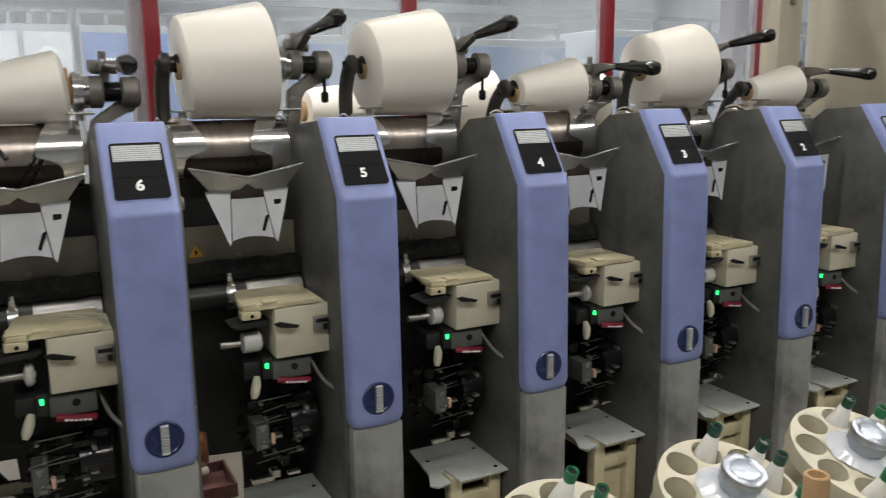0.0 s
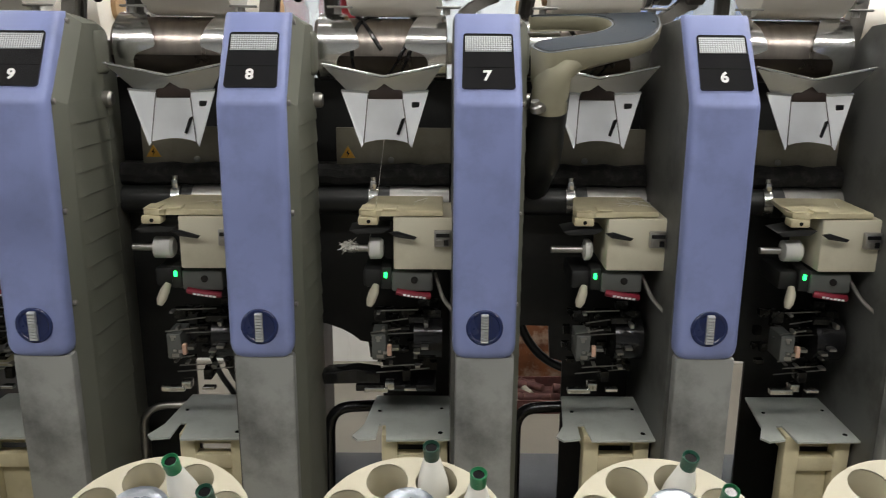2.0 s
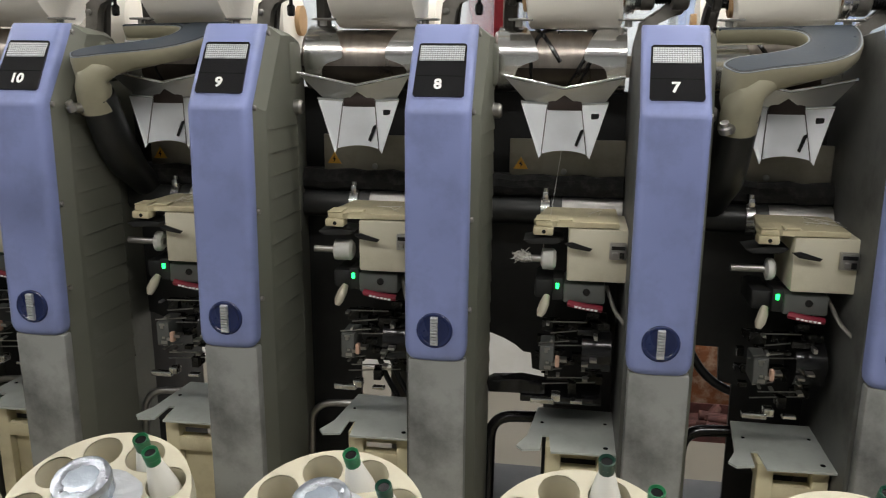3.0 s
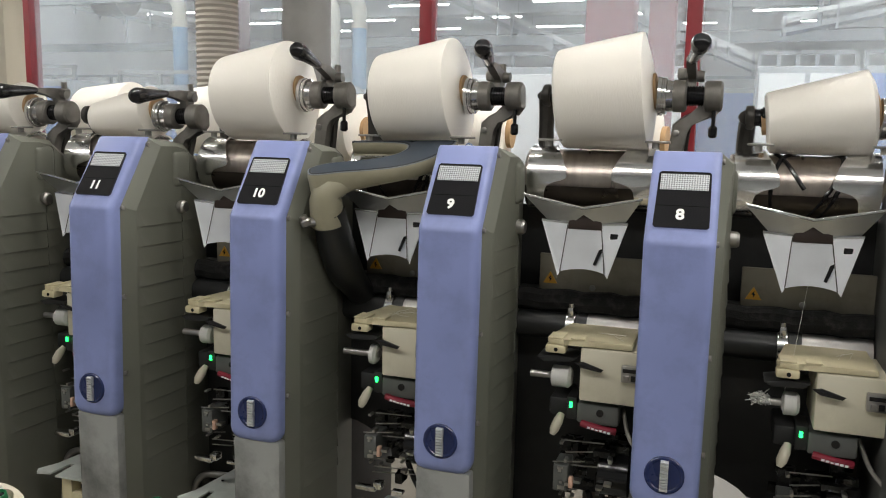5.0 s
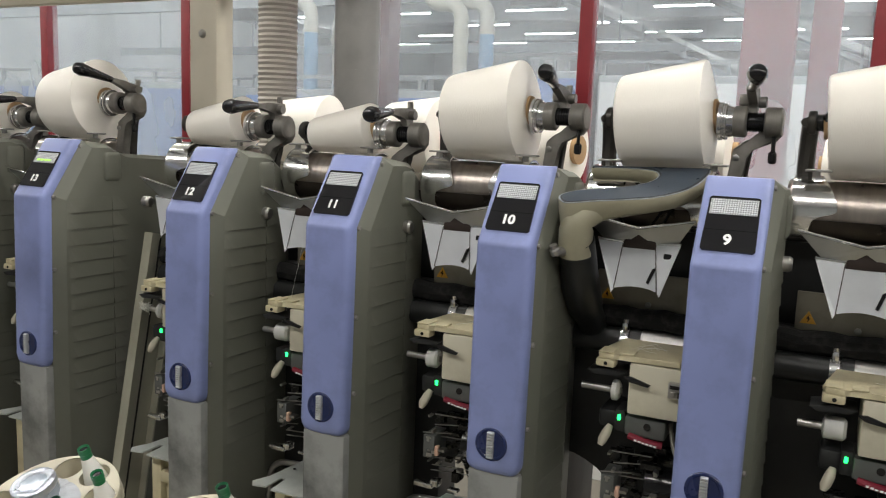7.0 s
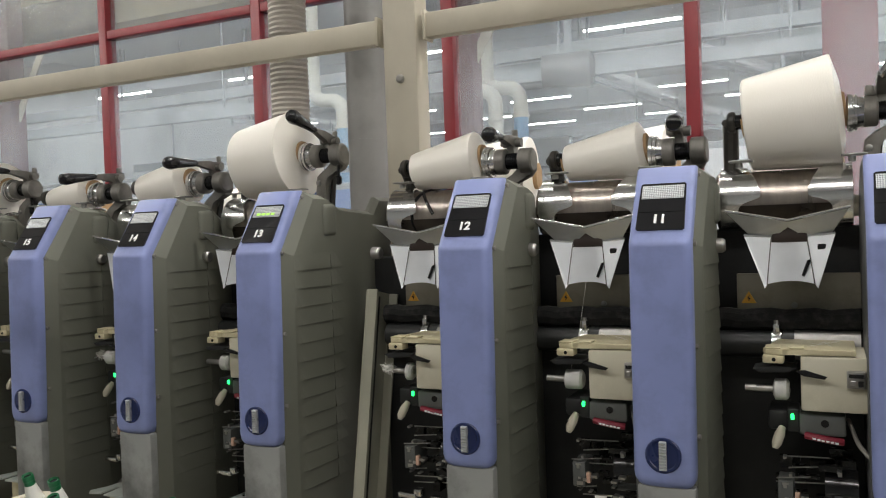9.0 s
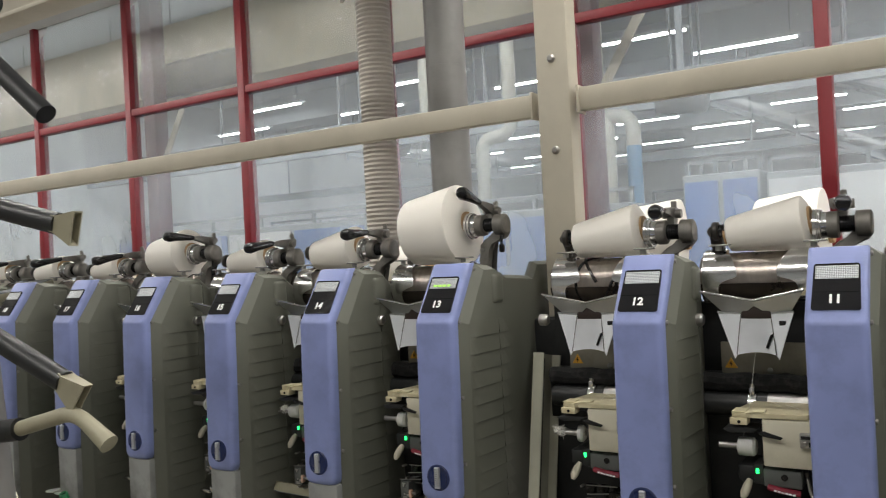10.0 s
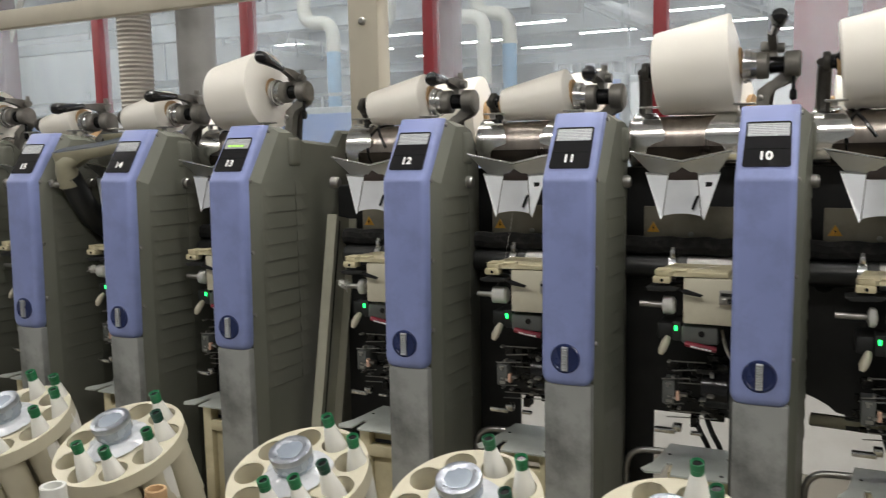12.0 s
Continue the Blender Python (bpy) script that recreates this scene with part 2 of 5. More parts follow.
PIPE_BLUE = mat("blue_pipe_paint", (0.15, 0.28, 0.42), 0.5, vary=0.08, scale=4)
RUST = mat("rust_stained_board", (0.22, 0.08, 0.03), 0.7, vary=0.5, scale=9, dirt=(0.6, 0.48, 0.38), dirt_amount=0.8, dirt_scale=14)
RAG = mat("dark_red_stained_cloth", (0.07, 0.02, 0.017), 0.8, vary=0.5, scale=18, dirt=(0.16, 0.1, 0.08), dirt_amount=0.6, dirt_scale=20)
REFLECTION_DARK = mat("dark_reflection_tone", (0.09, 0.09, 0.075), 0.5, vary=0.3, scale=6, dirt=(0.03, 0.03, 0.027), dirt_amount=0.8, dirt_scale=5)
RUBBER = mat("black_rubber_hose", (0.013, 0.014, 0.014), 0.4, vary=0.2, scale=30, bump=0.08)
LED = glow("green_led", (0.02, 1.0, 0.16), 3.5)
LCD = glow("green_display", (0.4, 0.8, 0.08), 0.35)
TUBE = glow("fluorescent_tube", (1.0, 0.98, 0.95), 9.0)
HALL_TUBE = glow("hall_fluorescent_tube", (0.95, 0.98, 1.0), 24.0)
# Dark tone for the arc that stands for shade under the drum.
DRUM_SHADE = mat("drum_underside_shade", (0.06, 0.05, 0.042), 0.3, 0.7, vary=0.3, scale=20, bump=0.04)
BROWN = mat("dark_brown_feeler", (0.028, 0.017, 0.013), 0.5, vary=0.2, scale=40)
PANE = glass("dusty_window_glass", (0.95, 0.96, 0.96), 0.18)
CAP_GREY = mat("grey_blue_cap", (0.33, 0.38, 0.45), 0.25, 0.3, vary=0.12, scale=25, bump=0.4, fine=70, coat=0.6)


# ---- mesh helpers ----
MESHES = {}


def box(bm, x0, x1, y0, y1, z0, z1, bevel=0.0, seg=2):
    m = Matrix.LocRotScale(((x0 + x1) / 2, (y0 + y1) / 2, (z0 + z1) / 2), None, (x1 - x0, y1 - y0, z1 - z0))
    made = bmesh.ops.create_cube(bm, size=1, matrix=m)
    if bevel:
        edges = {e for v in made["verts"] for e in v.link_edges}
        bmesh.ops.bevel(bm, geom=list(edges), offset=bevel, segments=seg, affect="EDGES", profile=0.5)
    return bm


def rod(bm, p0, p1, r0, r1=None, seg=20, caps=True):
    p0, p1 = Vector(p0), Vector(p1)
    d = p1 - p0
    m = Matrix.Translation((p0 + p1) / 2) @ d.to_track_quat("Z", "Y").to_matrix().to_4x4()
    bmesh.ops.create_cone(bm, cap_ends=caps, segments=seg, radius1=r0, radius2=r0 if r1 is None else r1, depth=d.length, matrix=m)
    return bm


def lathe(bm, profile, p0, axis, seg=32):
    """Turns (along, radius) pairs round the axis through p0."""
    axis = Vector(axis).normalized()
    q = axis.to_track_quat("Z", "Y").to_matrix()
    rings = []
    for s, r in profile:
        rings.append([bm.verts.new(Vector(p0) + q @ Vector((r * math.cos(a), r * math.sin(a), s)))
                      for a in (2 * math.pi * k / seg for k in range(seg))])
    for a, b in zip(rings, rings[1:]):
        for k in range(seg):
            bm.faces.new((a[k], a[(k + 1) % seg], b[(k + 1) % seg], b[k]))
    bm.faces.new(rings[0][::-1])
    bm.faces.new(rings[-1])
    return bm


def hose(bm, points, r, seg=12):
    points = [Vector(p) for p in points]
    rings = []
    for k, p in enumerate(points):
        d = (points[min(k + 1, len(points) - 1)] - points[max(k - 1, 0)]).normalized()
        q = d.to_track_quat("Z", "Y").to_matrix()
        rr = r[k] if isinstance(r, (list, tuple)) else r
        rings.append([bm.verts.new(p + q @ Vector((rr * math.cos(a), rr * math.sin(a), 0)))
                      for a in (2 * math.pi * j / seg for j in range(seg))])
    for a, b in zip(rings, rings[1:]):
        best = min(range(seg), key=lambda o: (a[0].co - b[o].co).length)
        for k in range(seg):
            bm.faces.new((a[k], a[(k + 1) % seg], b[(k + 1 + best) % seg], b[(k + best) % seg]))
    bm.faces.new(rings[0][::-1])
    bm.faces.new(rings[-1])
    return bm


def bend(points, radius, steps=5):
    """Rounds the corners of a line of points."""
    pts = [Vector(p) for p in points]
    out = [pts[0]]
    for a, b, c in zip(pts, pts[1:], pts[2:]):
        u, v = (a - b).normalized(), (c - b).normalized()
        for k in range(steps + 1):
            s = k / steps
            out.append((b + u * radius) * (1 - s) ** 2 + b * 2 * s * (1 - s) + (b + v * radius) * s * s)
    return out + [pts[-1]]


def prism(bm, outline, x0, x1, bevel=0.0, axis="x"):
    """Extrudes an outline of (y, z) along x, of (x, z) along y or of (x, y) along z."""
    def at(p, h):
        return {"x": (h, p[0], p[1]), "y": (p[0], h, p[1]), "z": (p[0], p[1], h)}[axis]
    a = [bm.verts.new(at(p, x0)) for p in outline]
    b = [bm.verts.new(at(p, x1)) for p in outline]
    faces = [bm.faces.new(a), bm.faces.new(b[::-1])]
    for k in range(len(a)):
        j = (k + 1) % len(a)
        faces.append(bm.faces.new((a[j], a[k], b[k], b[j])))
    if bevel:
        edges = {e for f in faces[:2] for e in f.edges}
        bmesh.ops.bevel(bm, geom=list(edges), offset=bevel, segments=2, affect="EDGES", profile=0.5)
    return bm


def mesh_of(key, build, material, smooth=35):
    """One mesh a kind of part, built once."""
    if key not in MESHES:
        bm = bmesh.new()
        build(bm)
        bmesh.ops.recalc_face_normals(bm, faces=bm.faces)
        me = bpy.data.meshes.new(key)
        bm.to_mesh(me)
        bm.free()
        me.materials.append(material)
        if smooth:
            for p in me.polygons:
                p.use_smooth = True
            me.set_sharp_from_angle(angle=radians(smooth))
        MESHES[key] = me
    return MESHES[key]


def part(name, key, build, material, parent, label="", at=None, smooth=35):
    ob = new(name, mesh_of(key, build, material, smooth))
    ob.parent = parent
    if at is not None:
        ob.matrix_basis = at
    if label:
        ob["label"] = label
    return ob


def thing(name, at, label, category, group="", kind=""):
    ob = new(name)
    ob.empty_display_size = 0.05
    ob.matrix_basis = at
    return tagged(ob, label, category, group, kind)


def solid(name, build, material, label, category, kind="", smooth=35, at=None, group=""):
    ob = new(name, mesh_of(name + label, build, material, smooth))
    if at is not None:
        ob.matrix_basis = at
    return tagged(ob, label, category, group, kind)


# ---- the hall ----
solid("floor", lambda bm: box(bm, -12, 12, -5, 22, -0.1, 0), FLOOR, "worn grey concrete floor of the spinning hall", "floor", "structure", 0)
# Unseen behind the camera; kept dull to cut light bounced into the bays.
solid("wall_front", lambda bm: box(bm, -12, 12, -5.2, -5, 0, AISLE_Z), WALL_UNSEEN, "plain dull grey wall closing the aisle", "wall", "structure", 0)
solid("wall_far", lambda bm: box(bm, -12, 12, 22, 22.2, 0, HALL_Z), WALL, "pale far wall of the hall", "wall", "structure", 0)
solid("wall_left", lambda bm: box(bm, -12.2, -12, -5, 22, 0, HALL_Z), WALL, "pale end wall of the hall", "wall", "structure", 0)
solid("wall_right", lambda bm: box(bm, 12, 12.2, -5, 22, 0, HALL_Z), WALL, "pale end wall of the hall", "wall", "structure", 0)
solid("ceiling", lambda bm: box(bm, -12, 12, -5, 2.42, AISLE_Z, AISLE_Z + 0.1), CEIL, "pale grey ceiling over the winding aisle", "ceiling", "structure", 0)
solid("ceiling_hall", lambda bm: (box(bm, -12, 12, 2.42, 22, HALL_Z, HALL_Z + 0.1), *[box(bm, -12, 12, q, q + 0.5, HALL_Z - 0.45, HALL_Z + 0.02) for q in (6.2, 9.0, 12.0, 15.5, 19.0)]), CEIL, "grey ceiling of the hall behind the glass", "ceiling", "structure", 0)


def tube_fixture(x, y, z, length, lit=TUBE, drop=0.0):
    t = thing("ceiling_light", pose(x, y, z - drop), "white fluorescent batten light with a lit tube", "ceiling light", "tube lights")
    part("body", f"batten{length}", lambda bm: box(bm, -length / 2, length / 2, -0.06, 0.06, -0.03, 0, 0.006), WALL, t)
    part("tube", f"tube{length}{drop}", lambda bm: rod(bm, (-length / 2 + 0.03, 0, -0.045), (length / 2 - 0.03, 0, -0.045), 0.014, seg=10), lit, t, "lit white tube")
    if drop:
        part("hanger", "hanger", lambda bm: (rod(bm, (-0.5, 0, 0), (-0.5, 0, drop), 0.006, seg=6), rod(bm, (0.5, 0, 0), (0.5, 0, drop), 0.006, seg=6)), HALL_GREY, t)


# The y 1.3 battens only go with that added row of lamps.
for row_y in (0.12, -2.1, 1.3):
    for row_x in (-9.1, -6.5, -3.9, -1.3, 1.3, 3.9):
        tube_fixture(row_x, row_y, AISLE_Z, 2.2)
for row_k, row_y in enumerate((4.4, 5.6, 7.3, 8.5, 10.2, 11.4, 13.2, 15.0, 16.6, 18.4)):
    for col in range(8):
        tube_fixture(-10.9 + 2.7 * col + 0.9 * (row_k % 3), row_y, HALL_Z, 1.2, HALL_TUBE, 0.55)

# the red window wall behind the machine
WIN_Y, BAY_W = 2.35, 1.118
MULL = [-0.118 + BAY_W * k for k in range(-11, 8)]


def glazed_wall():
    w = thing("window_wall", pose(0, WIN_Y, 0), "red steel window wall with dusty glass panes", "window", kind="structure")
    for x in MULL:
        part("mullion", "mullion", lambda bm: box(bm, -0.029, 0.029, -0.03, 0.05, 0, AISLE_Z, 0.004), RED, w, at=pose(x, 0, 0))
    for x in MULL[:-1]:
        for z in (0.95, 2.49):
            part("transom", "transom", lambda bm: box(bm, 0.033, BAY_W - 0.033, -0.026, 0.045, -0.024, 0.024, 0.004), RED, w, at=pose(x, 0, z))
        for z0, z1 in ((0.975, 2.465), (2.515, AISLE_Z)):
            g = part("pane", f"pane{z0}", lambda bm: box(bm, 0.033, BAY_W - 0.033, 0.008, 0.012, z0, z1), PANE, w, at=pose(x, 0, 0), smooth=0)
            g.visible_shadow = False
        part("parapet", "parapet", lambda bm: box(bm, 0.0, BAY_W - 0.001, -0.29, -0.032, 0, 0.92), WHITE_PAINT, w, at=pose(x, 0, 0))


glazed_wall()

# the hall behind the glass
def hall_column(x):
    c = thing("hall_column", pose(x, 2.56, 0), "dull maroon steel column with cream knee brace behind the window", "column", "hall columns")
    part("shaft", "hc_shaft", lambda bm: box(bm, -0.06, 0.06, -0.06, 0.06, 0.04, HALL_Z, 0.008), COLUMN_RED, c)
    part("base_plate", "hc_base", lambda bm: box(bm, -0.14, 0.14, -0.12, 0.12, 0, 0.04), COLUMN_RED, c)
    b = part("brace", "hc_brace", lambda bm: prism(bm, [(0.061, 2.1), (0.061, 2.2), (0.28, 2.56), (0.34, 2.56)], 0.0, 0.012, axis="y"), PIPE_CREAM, c, "cream diagonal brace")
    part("brace_plate", "hc_brace_plate", lambda bm: box(bm, 0.1, 0.42, -0.04, 0.05, 2.561, 2.573), PIPE_CREAM, b)


for x in (-9.07, -5.71, -2.36, 1.0, 4.35):
    hall_column(x)
solid("red_pillar", lambda bm: (box(bm, -0.13, 0.13, -0.1, 0.1, 0, HALL_Z, 0.01), box(bm, 0.2, 0.34, -0.02, 0.12, 0, HALL_Z, 0.01)), MAROON,
      "pale red double pillar behind the glass", "column", at=pose(-0.62, 3.6, 0))


def hall_machine(x, y, w, h, d, white=False):
    t = thing("hall_machine", pose(x, y, 0), "pale grey machine cabinet in the far hall" if white else "blue and grey spinning machine cabinet in the far hall", "machine", "hall machines")
    k = f"{w}{h}{d}"
    part("cabinet", "hm" + k, lambda bm: box(bm, 0, w, 0, d, 0, h, 0.02), HALL_GREY, t)
    n = max(2, int(w / 0.8))
    for i in range(n):
        pale = white or i % 3 == 2
        part("door", f"hmd{k}{pale}", lambda bm: box(bm, 0.02, w / n - 0.02, -0.02, -0.001, 0.15, h - 0.06, 0.008), WALL if pale else HALL_BLUE, t, at=pose(w * i / n, 0, 0))
    part("top_rail", "hmr" + k, lambda bm: (box(bm, 0, w, 0.1, 0.14, h + 0.1, h + 0.13), *[box(bm, q, q + 0.03, 0.1, 0.13, h, h + 0.13) for q in np.linspace(0, w - 0.03, 6)]), HALL_GREY, t)


hall_machine(-9.0, 4.6, 3.6, 1.75, 0.9)
hall_machine(-5.2, 4.9, 2.2, 1.72, 0.9)
hall_machine(-2.74, 5.5, 0.62, 1.93, 0.9)
hall_machine(-2.08, 5.52, 1.8, 1.9, 0.9, True)
hall_machine(0.2, 6.2, 0.76, 1.95, 0.9, True)
hall_machine(1.0, 6.2, 1.1, 1.95, 0.9)
hall_machine(2.2, 4.6, 2.4, 1.8, 0.9)
hall_machine(5.0, 4.6, 3.2, 1.9, 0.9)
for k, (x, y, w) in enumerate(((-10, 8, 5), (-4, 8.5, 4.5), (1.5, 8.2, 5), (-12, 12.5, 8), (-2, 12.5, 8))):
    hall_machine(x, y, w, 1.9, 1.0)


def process_pipe(x, y, side, top, riser):
    t = thing("process_pipe", pose(x, y, 0), "cream overhead pipe bending down into a painted riser", "pipe", "hall pipes")
    part("elbow", f"pp_e{side}{top}", lambda bm: hose(bm, bend([(side * 0.34, 0, HALL_Z - 0.01), (side * 0.34, 0, top), (0, 0, top), (0, 0, top - 0.3)], 0.16, 8), 0.07, 16), PIPE_CREAM, t)
    part("riser", f"pp_r{top}{riser.name}", lambda bm: rod(bm, (0, 0, 0), (0, 0, top - 0.29), 0.07), riser, t, "pale blue riser" if riser is PIPE_BLUE else "cream riser")
    part("flange", f"pp_f{top}", lambda bm: rod(bm, (0, 0, top - 0.3), (0, 0, top - 0.27), 0.082), PIPE_CREAM, t)


process_pipe(-3.56, 6.0, -1, 2.58, PIPE_CREAM)
process_pipe(-3.38, 6.2, -1, 2.62, PIPE_BLUE)
process_pipe(-4.92, 6.0, 1, 2.55, PIPE_CREAM)
process_pipe(-5.12, 5.8, -1, 2.62, PIPE_BLUE)
for z, y in ((2.65, 6.2), (2.95, 6.6), (3.3, 9.0), (2.5, 9.6)):
    solid("overhead_track", lambda bm: (box(bm, -11.9, 10, y, y + 0.1, z, z + 0.12), *[rod(bm, (q, y + 0.05, z + 0.1), (q, y + 0.05, HALL_Z), 0.015, seg=6) for q in range(-11, 11, 2)]),
          HALL_GREY, f"grey overhead conveyor track hung at {z} metres", "conveyor track")
solid("hall_beam", lambda bm: box(bm, -12, 12, 2.75, 3.05, 2.7, 3.22, 0.01), BEAM, "beige grey downstand beam behind the window", "beam", "structure")



# Added dark form in place of a blurred dark reflection in the upper panes.
def beam_duct():
    t = thing("reflection_duct", pose(-6.0, 2.686, 2.77), "dark duct form standing for a dark reflection in the glass", "duct")
    part("body", "bd_body", lambda bm: box(bm, 0, 1.1, -0.055, 0.06, -0.12, 0.13, 0.05, 4), REFLECTION_DARK, t)
    part("collar", "bd_collar", lambda bm: box(bm, 0.42, 0.46, -0.06, 0.062, -0.125, 0.135, 0.05, 4), REFLECTION_DARK, t)
    part("spout", "bd_spout", lambda bm: rod(bm, (0.18, 0, -0.115), (0.14, 0, -0.3), 0.045, 0.03, 16), REFLECTION_DARK, t)


beam_duct()


def inclined_conveyor(x, y, w, z0, z1):
    t = thing("inclined_conveyor", pose(x, y, 0), "grey inclined conveyor truss over the hall machines", "conveyor", "inclined conveyors")
    k = f"{w}{z0}"
    part("belt", "icb" + k, lambda bm: prism(bm, [(0, z0), (w, z1), (w, z1 + 0.05), (0, z0 + 0.05)], -0.15, 0.15, axis="y"), HALL_GREY, t)
    for q in (-0.17, 0.155):
        part("side_rail", "ics" + k, lambda bm: prism(bm, [(0, z0 + 0.12), (w, z1 + 0.12), (w, z1 + 0.16), (0, z0 + 0.16)], 0, 0.015, axis="y"), WALL, t, at=pose(0, q, 0))
    for i in range(7):
        f = i / 6
        zz = z0 + (z1 - z0) * f
        part("strut", "icst", lambda bm: box(bm, -0.012, 0.012, -0.17, -0.15, -0.05, 0.16), HALL_GREY, t, at=pose(0.02 + (w - 0.04) * f, 0, zz))
    for f in (0.12, 0.88):
        zz = z0 + (z1 - z0) * f
        part("hanger", f"ich{k}{f}", lambda bm: (rod(bm, (0, -0.14, zz), (0, -0.14, HALL_Z), 0.015, seg=6), rod(bm, (0, 0.14, zz), (0, 0.14, HALL_Z), 0.015, seg=6)), HALL_GREY, t, at=pose(w * f, 0, 0))


# The first two stand in for long diagonal cream pipes.
inclined_conveyor(-3.2, 6.8, 2.4, 2.88, 1.75)
inclined_conveyor(-1.9, 7.4, 2.1, 2.9, 1.98)
inclined_conveyor(0.4, 7.2, 2.6, 2.3, 2.8)
inclined_conveyor(-7.4, 7.0, 2.2, 2.7, 2.3)


def fan_unit(x, y, z, turn):
    t = thing("hall_fan", pose(x, y, z, 0, 0, turn), "dark hanging filter motor on a bracket in the hall", "fan motor", "hall fans")
    part("drum", "fan_drum", lambda bm: lathe(bm, [(-0.25, 0.05), (-0.24, 0.15), (0.2, 0.17), (0.24, 0.1), (0.25, 0.03)], (0, 0, 0), (1, 0, 0), 20), DUCT, t)
    part("bracket", "fan_bracket", lambda bm: (box(bm, -0.03, 0.03, -0.02, 0.02, 0.15, HALL_Z - z), box(bm, -0.2, 0.2, -0.05, 0.05, 0.14, 0.17)), HALL_GREY, t)


fan_unit(-2.9, 6.2, 2.72, 12)
fan_unit(-6.4, 6.4, 2.7, -10)
fan_unit(1.6, 6.0, 2.75, 5)


# ---- the winding machine ----
PITCH, GAP = 0.32, 0.107
UNITS = range(1, 25)


def unit_x(n):
    return (8 - n) * PITCH - (GAP if n >= 13 else 0)


KNEE, TOP = Vector((0, 0.008, 1.245)), Vector((0, 0.088, 1.362))
SLOPE = (TOP - KNEE).normalized()
FACE = Matrix.Translation(KNEE) @ Matrix(((1, 0, 0), (0, SLOPE.y, -SLOPE.z), (0, SLOPE.z, SLOPE.y))).to_4x4()


def cover(bm):
    """The blue front cover: a shallow moulded trough, bent back at the knee, round at its foot."""
    rows = [(0.088, 1.362, 0.044, 0.0), (0.084, 1.358, 0.0455, 0.0), (0.05, 1.3068, 0.046, 0.0), (0.0098, 1.248, 0.046, 0.0), (0.0076, 1.2443, 0.046, 0), (0.0071, 1.2395, 0.046, 0),
            (0.004, 1.1, 0.046, 0), (0.0005, 0.95, 0.0455, 0), (-0.0008, 0.902, 0.0455, 0), (0.0, 0.893, 0.044, 0.001), (0.002, 0.886, 0.0405, 0.003), (0.006, 0.882, 0.036, 0.006), (0.02, 0.8805, 0.031, 0.012)]
    grid = []
    for y, z, w, e in rows:
        line = [(-w, y + 0.024), (-w, y + 0.010), (-w + 0.0025, y + 0.004), (-w + 0.007, y + 0.001), (-w + 0.012, y), (0, y - 0.0012), (w - 0.012, y), (w - 0.007, y + 0.001), (w - 0.0025, y + 0.004), (w, y + 0.010), (w, y + 0.024)]
        grid.append([bm.verts.new((x, yy, z)) for x, yy in line])
    for a, b in zip(grid, grid[1:]):
        for k in range(len(a) - 1):
            bm.faces.new((a[k], a[k + 1], b[k + 1], b[k]))
    bm.faces.new(grid[0])
    bm.faces.new(grid[-1][::-1])


def side_shell(bm, sign=1, depth=0.272, tall=0.0):
    """The moulded side: a chamfer along the front edge, then the flat side."""
    s = sign
    outer = [(0.024, 0.10), (0.024, 0.89), (0.026, 1.10), (0.030, 1.246), (0.108, 1.3605), (0.16, 1.355), (0.205, 1.349), (depth * 0.82, 1.334), (depth, 1.30), (depth, 0.10)]
    inner = [(0.054, 0.10), (0.054, 0.89), (0.056, 1.10), (0.060, 1.236), (0.124, 1.346), (0.165, 1.345), (0.2, 1.339), (depth * 0.8, 1.326), (depth - 0.006, 1.297), (depth - 0.006, 0.10)]
    if tall:
        outer[6:8] = [(0.215, 1.332), (0.36, 1.322), (0.39, 1.355), (depth - 0.01, 1.354)]
        inner[6:8] = [(0.217, 1.324), (0.362, 1.314), (0.392, 1.347), (depth - 0.02, 1.346)]
    # a vertical fold, behind which the side draws in again
    outer[6:6] = [(0.172, 1.353)]
    inner[6:6] = [(0.172, 1.343)]
    outer.append((0.172, 0.10))
    inner.append((0.172, 0.10))
    draw_in = 0.035 if tall else 0.17
    a = [bm.verts.new((s * 0.0445, y, z)) for y, z in outer]
    b = [bm.verts.new((s * (0.0555 + 0.075 * max(0, min(0.172, y) - 0.064) - draw_in * max(0, y - 0.172)), y, z)) for y, z in inner]
    c = [bm.verts.new((s * 0.036, y, z)) for y, z in outer]
    for p, q in ((a, b), (c, a)):
        for k in range(len(p)):
            j = (k + 1) % len(p)
            bm.faces.new((p[k], p[j], q[j], q[k]))
    bm.faces.new(b[:7] + b[-1:])
    bm.faces.new(b[6:])
    bm.faces.new(c[::-1])


def rib(bm, length, front=0.15, back=1.0):
    """A lapped board: flush above, standing out at its lower edge, fading out towards the front."""
    rows = []
    for y, f in ((0, front), (0.016, 1.0 if back == 1.0 else front), (length, back)):
        rows.append([bm.verts.new((x, y, z)) for x, z in ((-0.002, 0.0), (0.0002 * f, 0.0), (0.0022 * f, -0.0312), (0.0018 * f, -0.0326), (-0.002, -0.033))])
    for p, q in zip(rows, rows[1:]):
        for k in range(5):
            bm.faces.new((p[k], p[(k + 1) % 5], q[(k + 1) % 5], q[k]))
    bm.faces.new(rows[0])
    bm.faces.new(rows[-1])


def left_plate(bm):
    prism(bm, [(0.026, 0.10), (0.026, 1.0), (0.032, 1.246), (0.108, 1.358), (0.2, 1.35), (0.27, 1.30), (0.3, 1.26), (0.3, 0.10)], -0.047, -0.036, 0.003)


